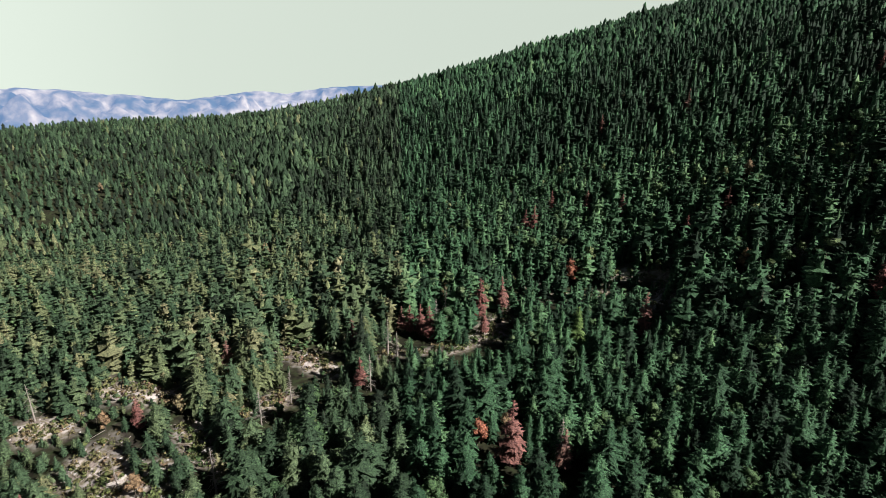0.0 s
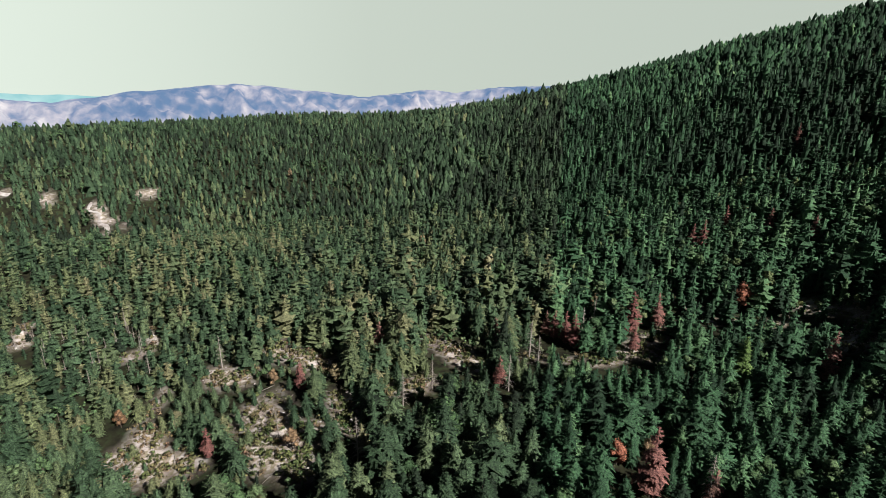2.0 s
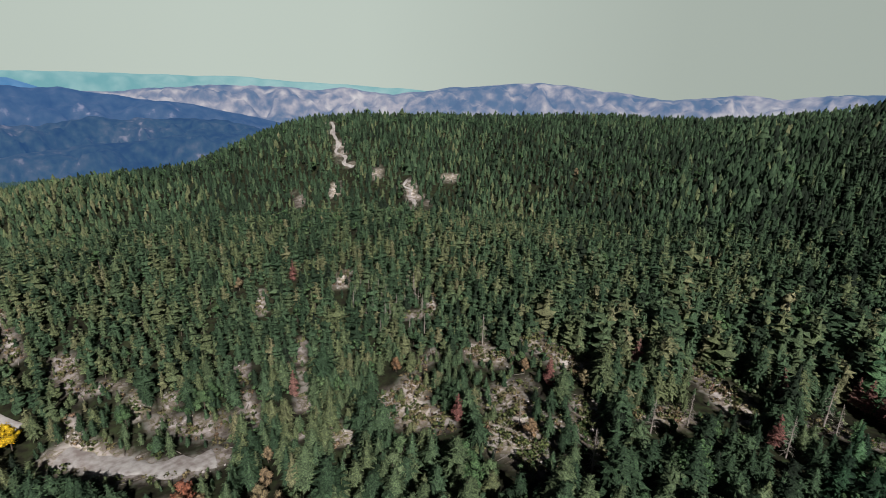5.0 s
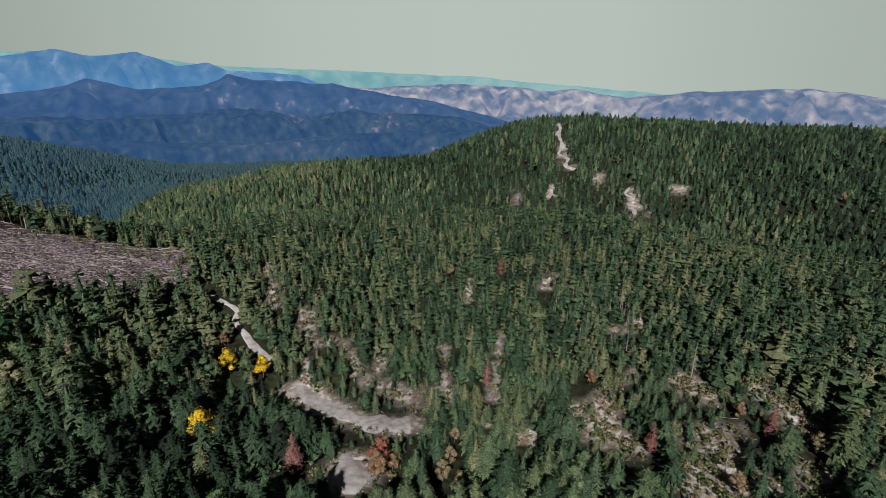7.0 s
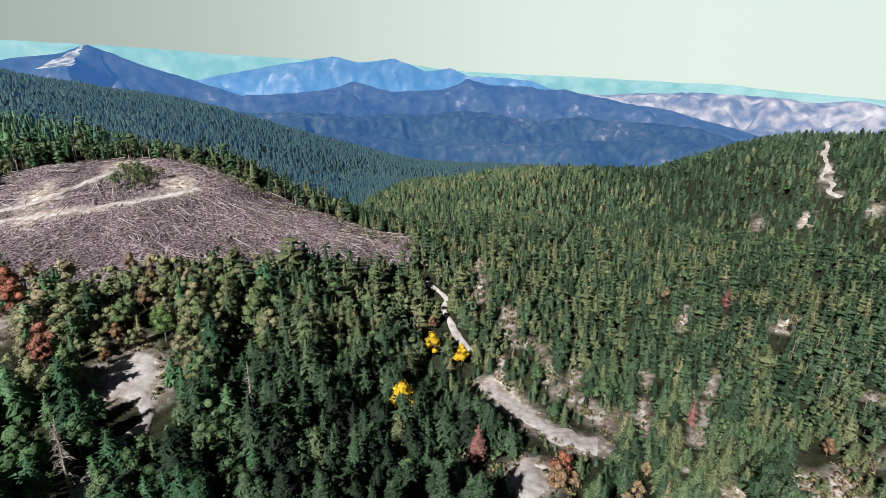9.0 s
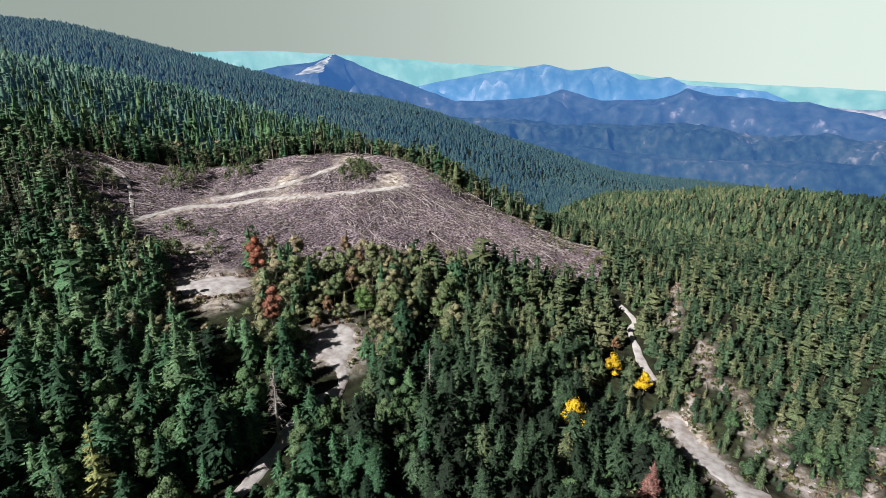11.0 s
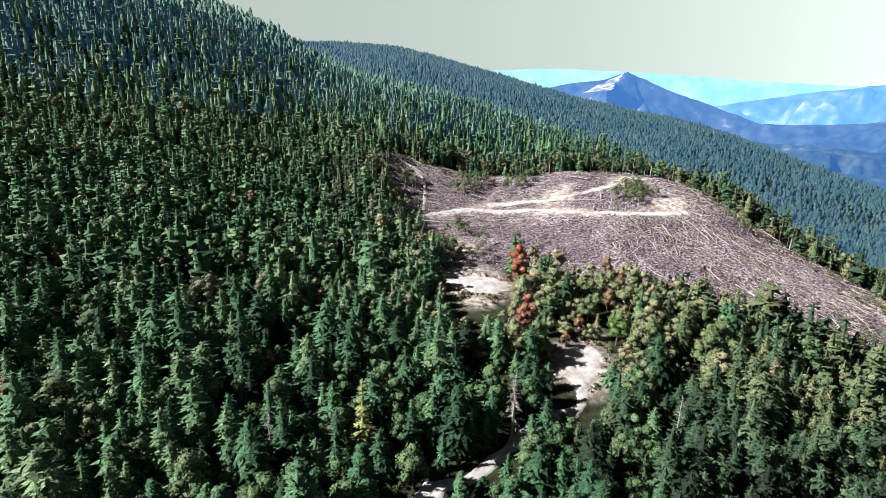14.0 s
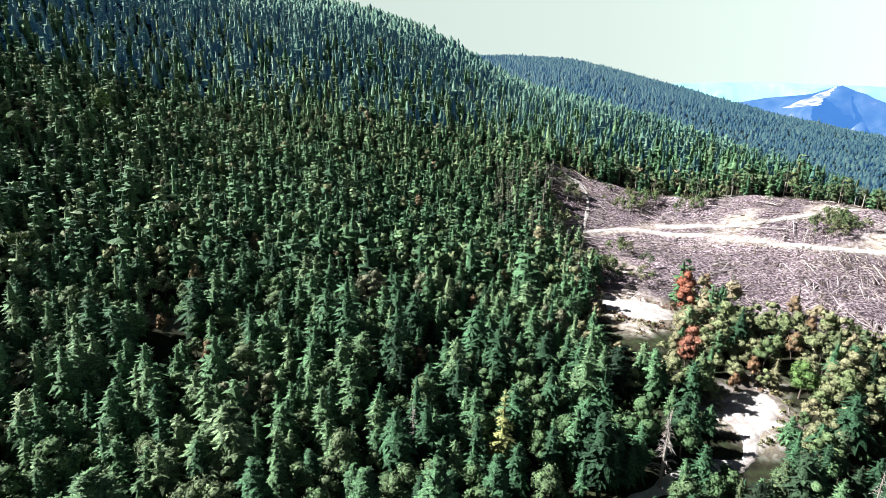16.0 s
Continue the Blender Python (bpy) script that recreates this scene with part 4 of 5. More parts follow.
BRIGHT_OAKS = shared("bright_oak", OAKS_NEAR[3:5], BRIGHT_NEEDLES)
SNAGS = [(mesh_of("snag", *bare_fir(fan(480 + k))[:2], [DEAD_WOOD]), None) for k in range(4)]
STANDOUT = {
    "red_fir": ("dead_fir", RED_FIRS, "dead fir tree with rusty red needles", "dead tree", 1.2),
    "pale_fir": ("fir_tree", PALE_FIRS, "tall thin fir with pale yellow-green needles", "conifer tree", 0.9),
    "bright_fir": ("fir_tree", BRIGHT_FIRS, "fir tree with bright yellow-green needles", "conifer tree", 1.0),
    "tan_oak": ("oak_tree", TAN_OAKS, "broadleaf tree with dry tan and brown foliage", "broadleaf tree", 0.85),
    "red_oak": ("oak_tree", RED_OAKS, "broadleaf tree with rust-red foliage", "broadleaf tree", 1.0),
    "yellow": ("maple_tree", YELLOW_OAKS, "broadleaf tree in golden yellow autumn leaf", "broadleaf tree", 1.05),
    "bright_oak": ("oak_tree", BRIGHT_OAKS, "broadleaf tree with fresh light green leaves", "broadleaf tree", 1.1),
    "grey_snag": ("dead_fir", SNAGS, "standing dead fir with bare grey branches", "dead tree", 1.15),
}
stand_outs = []
pick_rng = fan(5)


def special(kind, x, y, h):
    name, meshes, label, category, wide = STANDOUT[kind]
    t, c = meshes[int(pick_rng.integers(0, len(meshes)))]
    tree(name, t, c, x, y, h * (1.25 if kind == "yellow" else 1.05 if kind == "tan_oak" else 1.4), pick_rng.uniform(0, 6.28), label, category, category + "s standing out", wide)
    stand_outs.append((x, y))


special("red_fir", -94, 169, 8)
special("red_fir", 94, 364, 14)
special("red_fir", 88, 365, 12)
special("red_fir", 112, 386, 12)
special("red_fir", 134, 371, 13)
special("red_fir", 152, 352, 13)
special("red_fir", 247, 461, 14)
special("red_fir", 180, 480, 13)
special("red_fir", 347, 385, 14)
special("red_fir", 190, 185, 14)
special("red_fir", 173, 303, 10)
special("red_fir", 201, 310, 12)
special("red_fir", -73, 204, 12)
special("red_fir", 48, 132, 11)
special("tan_oak", 100, 292, 11)
special("tan_oak", -81, 173, 9)
special("tan_oak", 24, 279, 10)
special("tan_oak", 24, 146, 8)
special("tan_oak", 173, 244, 13)
special("tan_oak", 225, 332, 13)
special("tan_oak", -104, 166, 8)
special("tan_oak", -97, 373, 11)
special("tan_oak", -78, 131, 9)
special("yellow", -217, 1, 10)
special("yellow", -210, 14, 9)
special("yellow", -168, -10, 13)
special("tan_oak", -207, -4, 5)
special("red_fir", -146, 16, 11)
special("red_fir", -242, 147, 9)
special("tan_oak", -132, 39, 12)
special("tan_oak", -124, 58, 9)
special("tan_oak", -116, 60, 9)
special("tan_oak", -237, 1, 8)
special("tan_oak", -270, 502, 10)
special("tan_oak", -223, -123, 11)
special("tan_oak", -203, -116, 12)
special("tan_oak", -240, -141, 12)
special("tan_oak", -252, 121, 8)
special("tan_oak", -151, 138, 8)
special("tan_oak", -179, -115, 9)
special("tan_oak", -166, -112, 8)
special("red_oak", -196, -162, 12)
special("red_oak", -163, -131, 10)
special("red_fir", -146, 16, 10)
special("red_fir", -171, 100, 9)
special("grey_snag", -114, -93, 15)
special("grey_snag", -156, -60, 13)
special("grey_snag", -111, -91, 19)
special("grey_snag", -49, -125, 14)
special("pale_fir", -71, -112, 20)
special("tan_oak", -21, -259, 12)
special("tan_oak", 3, -185, 10)
special("tan_oak", 18, -206, 7)
special("tan_oak", 22, -185, 9)
special("tan_oak", 5, -232, 12)
special("tan_oak", -65, -161, 12)
special("tan_oak", -49, -164, 11)
special("tan_oak", -226, -177, 11)
special("tan_oak", -103, -192, 10)
special("tan_oak", -123, -307, 12)
special("tan_oak", -131, -215, 9)
special("bright_oak", 50, -400, 14)
special("bright_oak", -184, -100, 11)
special("bright_fir", -13, -341, 14)
special("red_fir", 8, 233, 12)
special("red_fir", 3, 236, 11)
special("red_fir", 12, 227, 13)
special("red_fir", -1, 239, 10)
special("red_fir", 39, 249, 16)
special("red_fir", 52, 259, 14)
special("red_fir", -24, 227, 10)
special("grey_snag", -7, 211, 14)
special("red_fir", 109, 214, 17)
special("red_fir", 32, 134, 17)
special("red_fir", -17, 183, 10)
special("grey_snag", -13, 180, 12)
special("red_fir", -92, 165, 8)
special("grey_snag", -43, 179, 11)
special("grey_snag", -51, 166, 11)
special("red_oak", 23, 144, 8)
special("red_oak", 98, 288, 12)
special("tan_oak", 34, 151, 9)
special("grey_snag", -133, 175, 12)
special("grey_snag", -55, 130, 13)
special("grey_snag", 22, 255, 12)
special("grey_snag", 47, 133, 14)
special("red_fir", -107, 128, 9)
special("bright_fir", 76, 208, 16)
special("red_fir", 38, 229, 10)
special("grey_snag", -3, 205, 11)
special("grey_snag", 16, 240, 12)
special("grey_snag", -85, 135, 9)
special("red_oak", -138, 42, 9)
special("tan_oak", -134, 45, 8)
special("tan_oak", -131, 64, 8)
special("tan_oak", -142, 71, 7)
special("grey_snag", -118, -97, 13)
special("grey_snag", -122, -100, 12)
special("red_oak", -204, -170, 13)
special("red_oak", -170, -135, 10)

for k in range(30):
    tree("dead_fir", SNAGS[k % 4][0], None, -190 + pick_rng.normal(0, 13), 172 + pick_rng.normal(0, 10), pick_rng.uniform(9, 12.5), pick_rng.uniform(0, 6.28), "slim standing dead tree with bleached grey bark", "dead tree", "dead trees in the young forest", 0.8)



def clear_of_standouts(x, y):
    keep = np.ones(len(x), bool)
    for sx, sy in stand_outs:
        far = math.hypot(sx, sy)
        dx, dy = x - sx, y - sy
        along = -(dx * sx + dy * sy) / far
        across = np.abs(dx * sy - dy * sx) / far
        keep &= ~((across < 3.8) & (along > -3.0) & (along < 16.0))
    return keep


# ---- the forest, ring by ring ----
def mixed(cell, near, far, seed, oak_share, low=-60, high=212, spur=None):
    x, y, r, b, rng = scattered(cell, near, far, seed, low, high)
    if spur is not None:
        some = on_spur(r, b) == spur
        x, y, r, b = x[some], y[some], r[some], b[some]
    h = stand_height(x, y, r, b, rng)
    keep, h = thinned(x, y, r, h, rng)
    keep &= clear_of_standouts(x, y)
    x, y, r, b, h = x[keep], y[keep], r[keep], b[keep], h[keep]
    share = oak_share + 0.9 * np.clip(rough(x, y, 45, 95) - 0.25, 0, 1)
    share = share + 0.22 * ((b > 92) & (b < 125) & (r > 130) & (r < 260)) + 0.16 * ((b > 118) & (b < 205) & (r < 260)) - 0.08 * (b < 20) + 0.4 * ((b > 108) & (b < 137) & (r > 185))
    share = share - 0.4 * ((b > 80) & (b < 112) & (r < 185))
    oak = rng.random(len(x)) < share
    return x, y, r, h, oak, rng


x, y, r, h, oak, rng = mixed(7.5, 8, 86, 10, 0.0, -180, 360)
woods("under_fir_forest", "dense fir forest right below", "forest", FIRS_FAR, [BARK, NEEDLES], x, y, h * 0.8, rng)
x, y, r, h, oak, rng = mixed(6.0, 86, 235, 11, 0.16, spur=False)
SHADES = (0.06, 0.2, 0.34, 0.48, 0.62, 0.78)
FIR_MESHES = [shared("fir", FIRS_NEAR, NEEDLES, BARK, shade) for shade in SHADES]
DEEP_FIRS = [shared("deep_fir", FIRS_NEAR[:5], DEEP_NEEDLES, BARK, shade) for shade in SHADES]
OAK_MESHES = [shared("oak", OAKS_NEAR, LEAVES, BARK, shade) for shade in SHADES]
single = np.zeros(len(x), bool)
for sort, count in ((False, 300), (True, 160)):
    some = np.nonzero((oak == sort) & (r > 98))[0]
    single[some[np.argsort(r[some])][:count]] = True
for k in np.nonzero(single)[0]:
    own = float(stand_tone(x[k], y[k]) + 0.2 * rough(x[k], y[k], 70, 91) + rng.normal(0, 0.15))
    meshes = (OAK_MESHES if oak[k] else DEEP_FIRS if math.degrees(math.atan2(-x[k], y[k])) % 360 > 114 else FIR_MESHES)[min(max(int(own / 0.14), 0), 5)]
    t, c = meshes[int(rng.integers(0, len(meshes)))]
    size = "tall" if h[k] > 16 else ("young" if h[k] < 11 else "slender")
    if oak[k]:
        tree("oak_tree", t, c, x[k], y[k], h[k] * 0.78, rng.uniform(0, 6.28), "leafy round-crowned green broadleaf tree in the forest", "broadleaf tree", "broadleaf trees of the near forest", rng.uniform(0.95, 1.25))
    else:
        tree("fir_tree", t, c, x[k], y[k], h[k], rng.uniform(0, 6.28), size + " dark green fir tree in dense forest", "conifer tree", "firs of the near forest", rng.uniform(0.85, 1.2))
rest = ~single
bearing = np.degrees(np.arctan2(-x, y)) % 360
woods("near_fir_forest", "dense dark green fir forest on the slopes", "forest", FIRS_MID, [BARK, NEEDLES], x[rest & ~oak], y[rest & ~oak], h[rest & ~oak], rng)
dry = rest & oak & (bearing > 106) & (bearing < 140) & (r > 175)
woods("landing_oak_forest", "olive and tan broadleaf trees beside the felled knoll", "forest", OAKS_MID, [BARK, DRY_LEAVES], x[dry], y[dry], h[dry] * 0.8, rng, wide=1.0)
rest &= ~dry
woods("near_oak_forest", "light green broadleaf trees among the firs", "forest", OAKS_MID, [BARK, LEAVES], x[rest & oak], y[rest & oak], h[rest & oak] * 0.78, rng)

x, y, r, b, rng = scattered(3.6, 92, 300, 18, -60, 195)
gap = (rough(x, y, 24, 88, 2) < np.where(r < 235, -0.36, -0.6)) & ~on_way(x, y, 2.0) & ~in_clearcut(x, y) & (bareness(x, y) < 0.3) & clear_of_standouts(x, y)
woods("undergrowth", "low dark green bushes in the gaps of the forest", "shrubs", [(None, broadleaf(fan(720 + k), 2, 26, 0.10, 0.4, 0.4)) for k in range(5)], [BARK, LEAVES], x[gap], y[gap], rng.uniform(1.6, 4.6, gap.sum()), rng)

# the spur across the valley: small trees standing close
for near, far, cell, seed, pines, oaks in ((150, 215, 4.6, 16, PINES_MID, OAKS_MID), (215, 440, 4.6, 17, PINES_FAR, OAKS_FAR)):
    x, y, r, h, oak, rng = mixed(cell, near, far, seed, 0.06, 16, 97, spur=True)
    fir = ~oak & (rng.random(len(x)) < 0.15)
    young, grown = ~oak & ~fir & (h < 10.5), ~oak & ~fir & (h >= 10.5)
    woods("spur_pine_forest", "close-set green young pines covering the spur", "forest", pines, [BARK, NEEDLES], x[young], y[young], h[young] * 0.9, rng, wide=1.08)
    woods("grown_pine_forest", "taller green pines at the foot of the spur", "forest", FIRS_MID if far < 220 else FIRS_FAR, [BARK, NEEDLES], x[grown], y[grown], h[grown], rng, wide=1.1)
    woods("spur_fir_forest", "slim green young firs covering the spur", "forest", FIRS_MID if far < 220 else FIRS_FAR, [BARK, NEEDLES], x[fir], y[fir], h[fir] * 1.15, rng)
    woods("spur_oak_forest", "grey-green broadleaf trees among the young pines", "forest", oaks, [BARK, LEAVES], x[oak], y[oak], h[oak] * 0.85, rng)

x, y, r, h, oak, rng = mixed(5.2, 235, 460, 12, 0.14, spur=False)
lean_x, lean_y = -x / r * 14, -y / r * 14
edge = in_clearcut(x + lean_x, y + lean_y) | in_clearcut(x - lean_y, y + lean_x) | in_clearcut(x + lean_y, y - lean_x)
bearing = np.degrees(np.arctan2(-x, y)) % 360
thin_strip = (bearing > 141) & (bearing < 150) & (r > 305) & (r < 400) & (rng.random(len(x)) < 0.55)
pole = (edge & (rng.random(len(x)) < np.where(bearing > 116, 0.3, 0.12))) | thin_strip
woods("edge_trees", "thin firs with bare trunks along the felled edge", "forest", POLES, [DEAD_WOOD, DRY_NEEDLES], x[pole], y[pole], h[pole] * 1.15, rng)
x, y, r, h, oak = x[~pole], y[~pole], r[~pole], h[~pole], oak[~pole]
bearing = np.degrees(np.arctan2(-x, y)) % 360
pine = ~oak & (rng.random(len(x)) < np.where((bearing > 4) & (bearing < 110), 0.6, 0.3))
woods("slope_pine_forest", "blunt green pines on the slopes", "forest", PINES_FAR, [BARK, NEEDLES], x[pine], y[pine], h[pine] * 0.85, rng, wide=0.85)
x, y, r, h, oak = x[~pine], y[~pine], r[~pine], h[~pine], oak[~pine]
woods("slope_fir_forest", "dense green fir forest on the slopes", "forest", FIRS_FAR, [BARK, NEEDLES], x[~oak], y[~oak], h[~oak], rng)
bearing = np.degrees(np.arctan2(-x, y)) % 360
dry = oak & (((bearing > 106) & (bearing < 146) & (r < 300)) | (rng.random(len(x)) < 0.35))
woods("slope_dry_oaks", "olive and tan broadleaf trees on the slopes", "forest", OAKS_FAR, [BARK, DRY_LEAVES], x[dry], y[dry], h[dry] * 0.8, rng)
oak &= ~dry
woods("slope_oak_forest", "grey-green broadleaf trees among the firs", "forest", OAKS_FAR, [BARK, LEAVES], x[oak], y[oak], h[oak] * 0.85, rng)

x, y, r, h, oak, rng = mixed(6.4, 460, 930, 13, 0.06)
bearing = np.degrees(np.arctan2(-x, y)) % 360
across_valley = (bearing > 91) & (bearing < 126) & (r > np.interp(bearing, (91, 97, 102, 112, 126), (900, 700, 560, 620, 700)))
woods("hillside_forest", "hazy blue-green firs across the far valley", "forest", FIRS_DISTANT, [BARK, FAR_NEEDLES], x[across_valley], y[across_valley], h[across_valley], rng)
x, y, h, oak = x[~across_valley], y[~across_valley], h[~across_valley], oak[~across_valley]
facing = bearing[~across_valley]
mountain = (facing > 106) | (facing < 8)
oak &= ~mountain
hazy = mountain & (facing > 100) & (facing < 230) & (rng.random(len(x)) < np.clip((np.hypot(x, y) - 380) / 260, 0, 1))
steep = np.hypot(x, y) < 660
for some, mat, label in ((mountain & hazy, HAZED_NEEDLES, "dense firs on the mountainside, blue-green with painted haze"), (mountain & ~hazy, NEEDLES, "dense dark green firs on the mountainside")):
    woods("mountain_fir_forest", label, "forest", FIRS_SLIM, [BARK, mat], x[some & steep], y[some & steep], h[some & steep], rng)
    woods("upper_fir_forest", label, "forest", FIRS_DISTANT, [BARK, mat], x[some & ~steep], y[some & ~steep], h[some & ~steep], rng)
woods("ridge_fir_forest", "dark fir forest covering the far ridge", "forest", FIRS_DISTANT, [BARK, NEEDLES], x[~oak & ~mountain], y[~oak & ~mountain], h[~oak & ~mountain], rng)
woods("ridge_oak_forest", "olive broadleaf trees on the far ridge", "forest", OAKS_DISTANT, [BARK, LEAVES], x[oak], y[oak], h[oak] * 0.85, rng)

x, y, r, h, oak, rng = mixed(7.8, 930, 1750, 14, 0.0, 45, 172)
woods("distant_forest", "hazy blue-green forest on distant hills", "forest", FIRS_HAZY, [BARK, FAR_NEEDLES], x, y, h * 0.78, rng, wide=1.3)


# ---- the felled knoll: logs, slash, stumps and thin trees left standing ----
def in_cut(count, seed):
    rng = fan(seed)
    x, y = rng.uniform(-392, -170, count * 3), rng.uniform(-352, 0, count * 3)
    keep = in_clearcut(x, y) & ~on_way(x, y, 0.5)
    return x[keep][:count], y[keep][:count], rng


def downhill(x, y):
    """Logs fan out from the top of the knoll, as they were dragged."""
    return np.arctan2(y + 190, x + 352)


def sticks(name, label, category, x, y, length, thick, heading, rng, mats, lift=0.3):
    """Many logs in one mesh, lying along the slope."""
    n = len(x)
    c, s = np.cos(heading), np.sin(heading)
    a = np.stack([x - c * length / 2, y - s * length / 2], 1)
    b = np.stack([x + c * length / 2, y + s * length / 2], 1)
    za = ground(a[:, 0], a[:, 1]) + lift + rng.uniform(0, 0.7, n)
    zb = ground(b[:, 0], b[:, 1]) + lift + rng.uniform(0, 0.7, n)
    side = np.stack([-s, c, np.zeros(n)], 1)
    up = np.array([0, 0, 1.0])
    verts = []
    for end, z, f in ((a, za, 1.0), (b, zb, 0.6)):
        mid = np.concatenate([end, z[:, None]], 1)
        for k in range(4):
            verts.append(mid + (side * math.cos(k * math.pi / 2) + up * math.sin(k * math.pi / 2)) * (thick * f)[:, None])
    verts = np.stack(verts, 1).reshape(-1, 3)
    one = np.array([(k, (k + 1) % 4, (k + 1) % 4 + 4, k + 4) for k in range(4)] + [(3, 2, 1, 0), (4, 5, 6, 7)])
    faces = (one[None] + (np.arange(n) * 8)[:, None, None]).reshape(-1, 4)
    me = mesh_of(name, verts, faces, mats, np.repeat(rng.integers(0, len(mats), n), 6))
    return tagged(new(name, me), label, category, kind="stuff")


x, y, rng = in_cut(6500, 601)
fanned = (np.degrees(np.arctan2(-x, y)) % 360 < 121) | (rng.random(len(x)) < 0.5)
x, y = x[fanned], y[fanned]
sticks("logging_slash", "grey and brown logging slash strewn over the slope", "logging debris", x, y, rng.gamma(3.0, 1.3, len(x)) + 1.0, rng.uniform(0.06, 0.24, len(x)),
       downhill(x, y) + rng.normal(0, 0.7, len(x)), rng, [DEAD_WOOD, BARK, BARK, DEAD_WOOD])


def log_mesh(seed):
    rng = fan(seed)
    z = np.linspace(-0.5, 0.5, 6)
    return mesh_of("log", *tube(np.stack([z, rng.normal(0, 0.006, 6), rng.normal(0, 0.004, 6)], 1), np.linspace(0.020, 0.011, 6), 7), [FELLED], smooth=True)


LOGS = [log_mesh(k) for k in range(5)]
x, y, rng = in_cut(300, 602)
for k in range(len(x)):
    turn, size = float(downhill(x[k], y[k]) + rng.normal(0, 0.45)), rng.uniform(8, 15)
    c, s = math.cos(turn) * size / 2, math.sin(turn) * size / 2
    tilt = math.atan2(float(ground(x[k] + c, y[k] + s) - ground(x[k] - c, y[k] - s)), size)
    ob = new("felled_log", LOGS[k % 5])
    ob.matrix_world = Matrix.Translation((x[k], y[k], float(ground(x[k], y[k])) + 0.55)) @ Euler((0, -tilt, turn)).to_matrix().to_4x4() @ Matrix.Scale(size, 4)
    tagged(ob, "bleached felled log lying on the cleared slope", "log", "felled logs on the knoll")


def stump_pattern(rng):
    v, f = tube([(0, 0, -0.3), (0, 0, 0.25), (rng.normal(0, 0.05), rng.normal(0, 0.05), 0.8)], (0.55, 0.38, 0.33), 6)
    return np.concatenate([v, [(0, 0, 0.83)]]), np.concatenate([f, [(12 + s, 12 + (s + 1) % 6, 18) for s in range(6)]])


x, y, rng = in_cut(420, 603)
woods("stumps", "cut grey tree stumps on the felled slope", "tree stump", [(None, stump_pattern(fan(k))) for k in range(4)], [BARK, DEAD_WOOD], x, y, np.ones(len(x)), rng)

x, y, rng = in_cut(34, 604)
for k in range(len(x)):
    tree("snag", SNAGS[k % 4][0], None, x[k], y[k], rng.uniform(6, 11), rng.uniform(0, 6.28), "thin dead snag standing among the slash", "dead tree", "snags on the knoll", 0.7)

SPARSE = shared("sapling", [(oak_limbs(fan(k + 3), 4, 4), oak_crown(fan(620 + k), 7, 13, 0.045, 0.26)) for k in range(4)], DRY_LEAVES, DEAD_WOOD)
rng = fan(605)
for cx, cy, spread_x, spread_y, count in ((-335, -184, 13, 10, 46), (-284, -290, 14, 9, 34), (-312, -262, 14, 8, 22), (-214, -286, 7, 14, 24), (-240, -312, 5, 12, 14), (-352, -120, 8, 14, 8), (-222, -232, 8, 12, 12), (-190, -212, 9, 10, 20)):
    for _ in range(count):
        px, py = rng.normal(cx, spread_x * 0.6), rng.normal(cy, spread_y * 0.6)
        if on_way(np.array([px]), np.array([py]), 1.0)[0]:
            continue
        t, c = SPARSE[int(rng.integers(0, 4))]
        tree("sapling", t, c, px, py, rng.uniform(7, 13), rng.uniform(0, 6.28), "spindly young tree with thin olive foliage", "tree", "saplings on the knoll", 0.75)

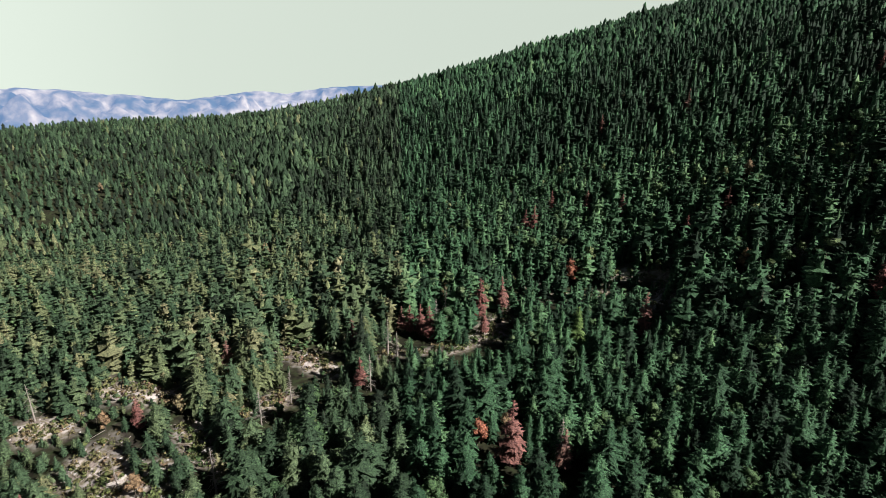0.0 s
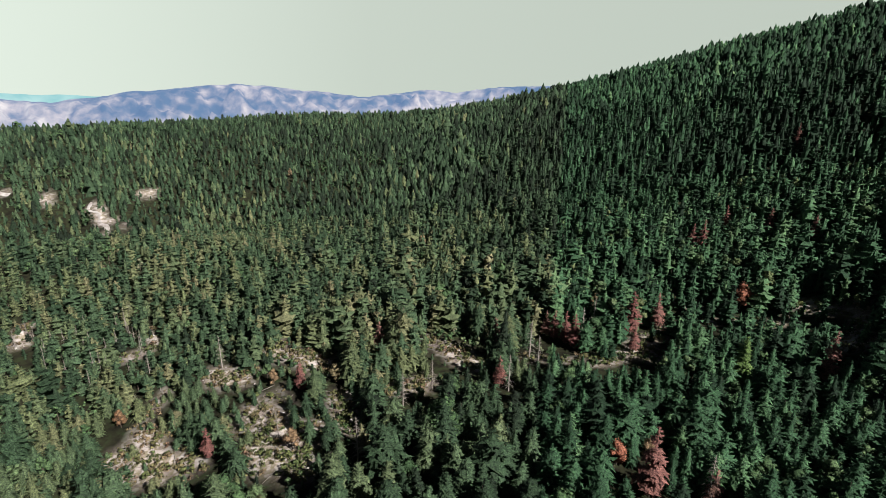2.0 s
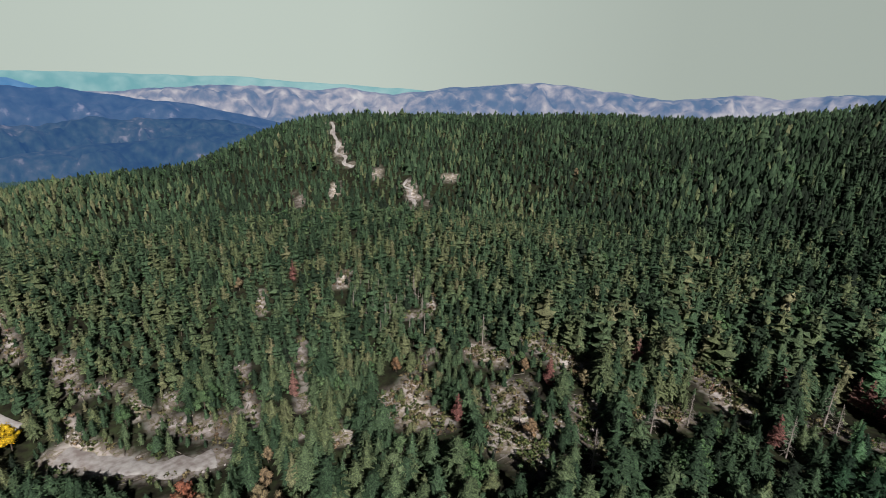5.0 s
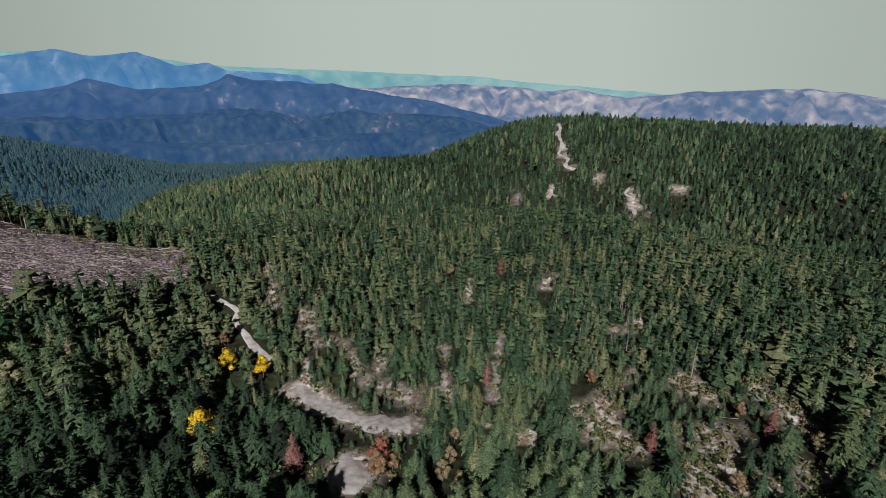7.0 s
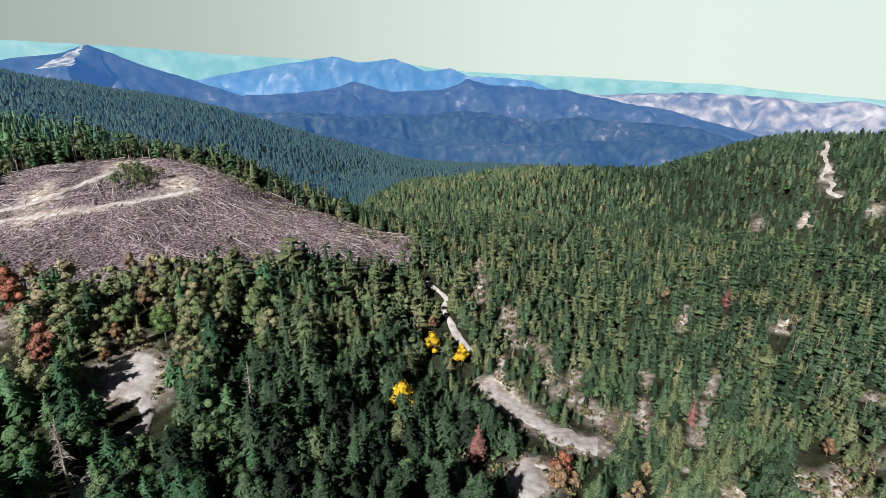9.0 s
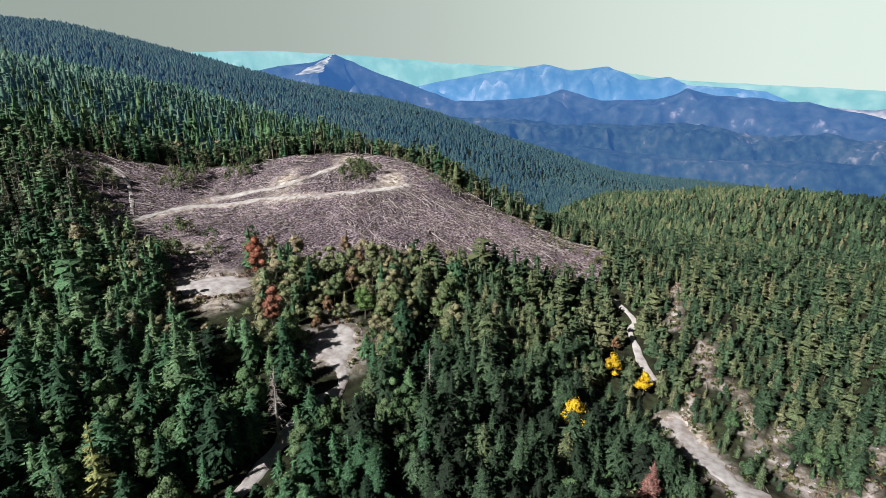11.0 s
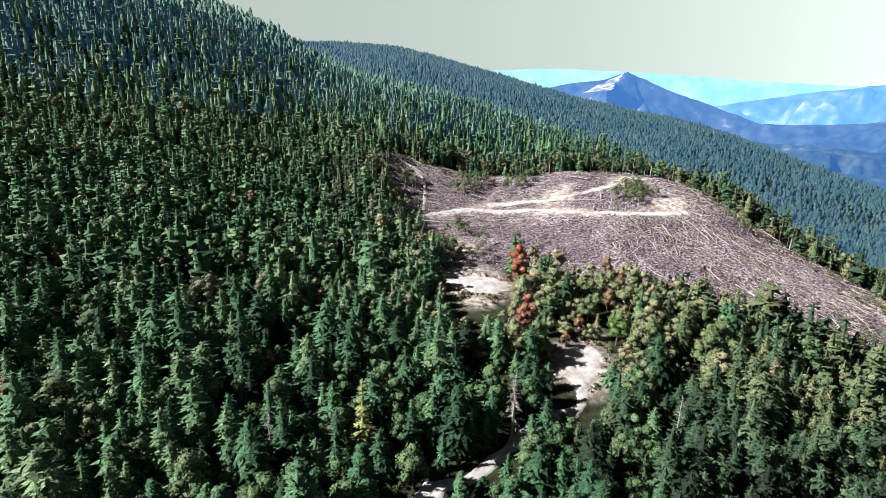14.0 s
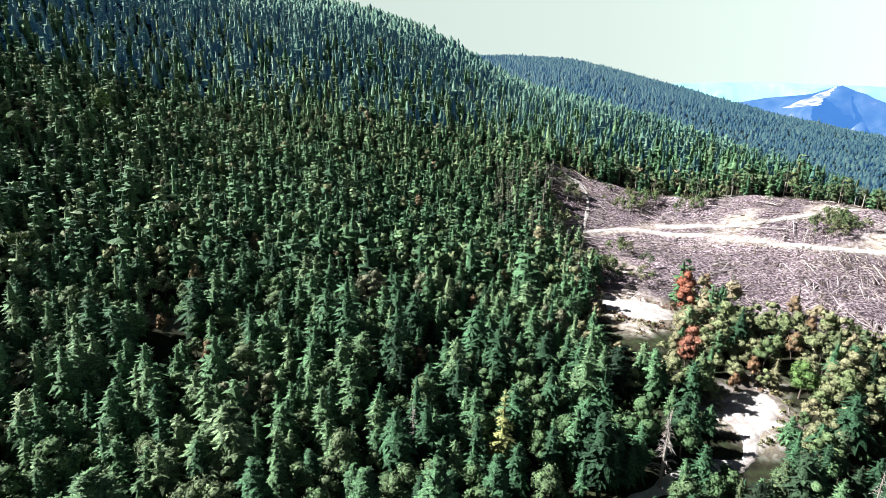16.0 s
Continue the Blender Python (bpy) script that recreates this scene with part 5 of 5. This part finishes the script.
SHRUBS = shared("shrub", [(oak_limbs(fan(k + 23), 4, 8), oak_crown(fan(640 + k), 8, 12, 0.045, 0.3)) for k in range(4)], BRUSH, DEAD_WOOD)
rng = fan(607)
for (ax, ay), (bx, by), count in (((-376, -185), (-362, -75), 34), ((-360, -75), (-318, -10), 30), ((-322, -8), (-284, -36), 16), ((-278, -76), (-214, -150), 16), ((-215, -200), (-188, -208), 14), ((-252, -345), (-300, -300), 16), ((-262, -290), (-300, -318), 12)):
    for _ in range(count):
        q = rng.random()
        px, py = ax + (bx - ax) * q + rng.normal(0, 5), ay + (by - ay) * q + rng.normal(0, 5)
        if on_way(np.array([px]), np.array([py]), 1.0)[0]:
            continue
        t, c = SHRUBS[int(rng.integers(0, 4))]
        tree("shrub", t, c, px, py, rng.uniform(3.5, 8), rng.uniform(0, 6.28), "nearly bare grey-brown shrub at the felled edge", "shrub", "shrubs round the knoll", 1.0)

# ---- rubble and brush in the scree openings ----
rng = fan(606)
n = 420000
b, r = np.radians(rng.uniform(-60, 205, n)), np.sqrt(rng.uniform(90 ** 2, 420 ** 2, n))
x, y = 2.0 - np.sin(b) * r, np.cos(b) * r
open_here = bareness(x, y) * (~on_way(x, y, 0.3)) * (~in_clearcut(x, y))
rocky = rng.random(n) < open_here * 0.30
bushy = (rng.random(n) < open_here * np.where(np.abs(np.degrees(b) - 20) < 32, 0.36, 0.2)) & ~rocky
stone = (np.array([(-1, 0, 0), (1, 0, 0), (0, -1, 0), (0, 1, 0), (0, 0, 0.9), (0, 0, -0.6)]) * np.array([1, 0.8, 0.8]), np.array([(0, 2, 4), (2, 1, 4), (1, 3, 4), (3, 0, 4), (2, 0, 5), (1, 2, 5), (3, 1, 5), (0, 3, 5)]))
woods("scree_rocks", "loose pale grey rocks in the openings", "rocks", [(None, stone)], [ROCK, ROCK], x[rocky], y[rocky], rng.gamma(2.0, 0.14, rocky.sum()) + 0.12, rng)
woods("brush", "low olive and straw-coloured brush in the openings", "shrubs", [(None, tuft(fan(700 + k), 26, 0.2, 3, 0.9)) for k in range(4)], [BARK, BRUSH], x[bushy], y[bushy], rng.uniform(0.7, 2.8, bushy.sum()), rng)
fallen = rng.random(n) < open_here * 0.08
sticks("dead_sticks", "bleached fallen branches on the scree", "dead wood", x[fallen], y[fallen], rng.gamma(3.0, 0.9, fallen.sum()) + 1, rng.uniform(0.05, 0.14, fallen.sum()), rng.uniform(0, 6.28, fallen.sum()), rng, [DEAD_WOOD, BARK], 0.15)
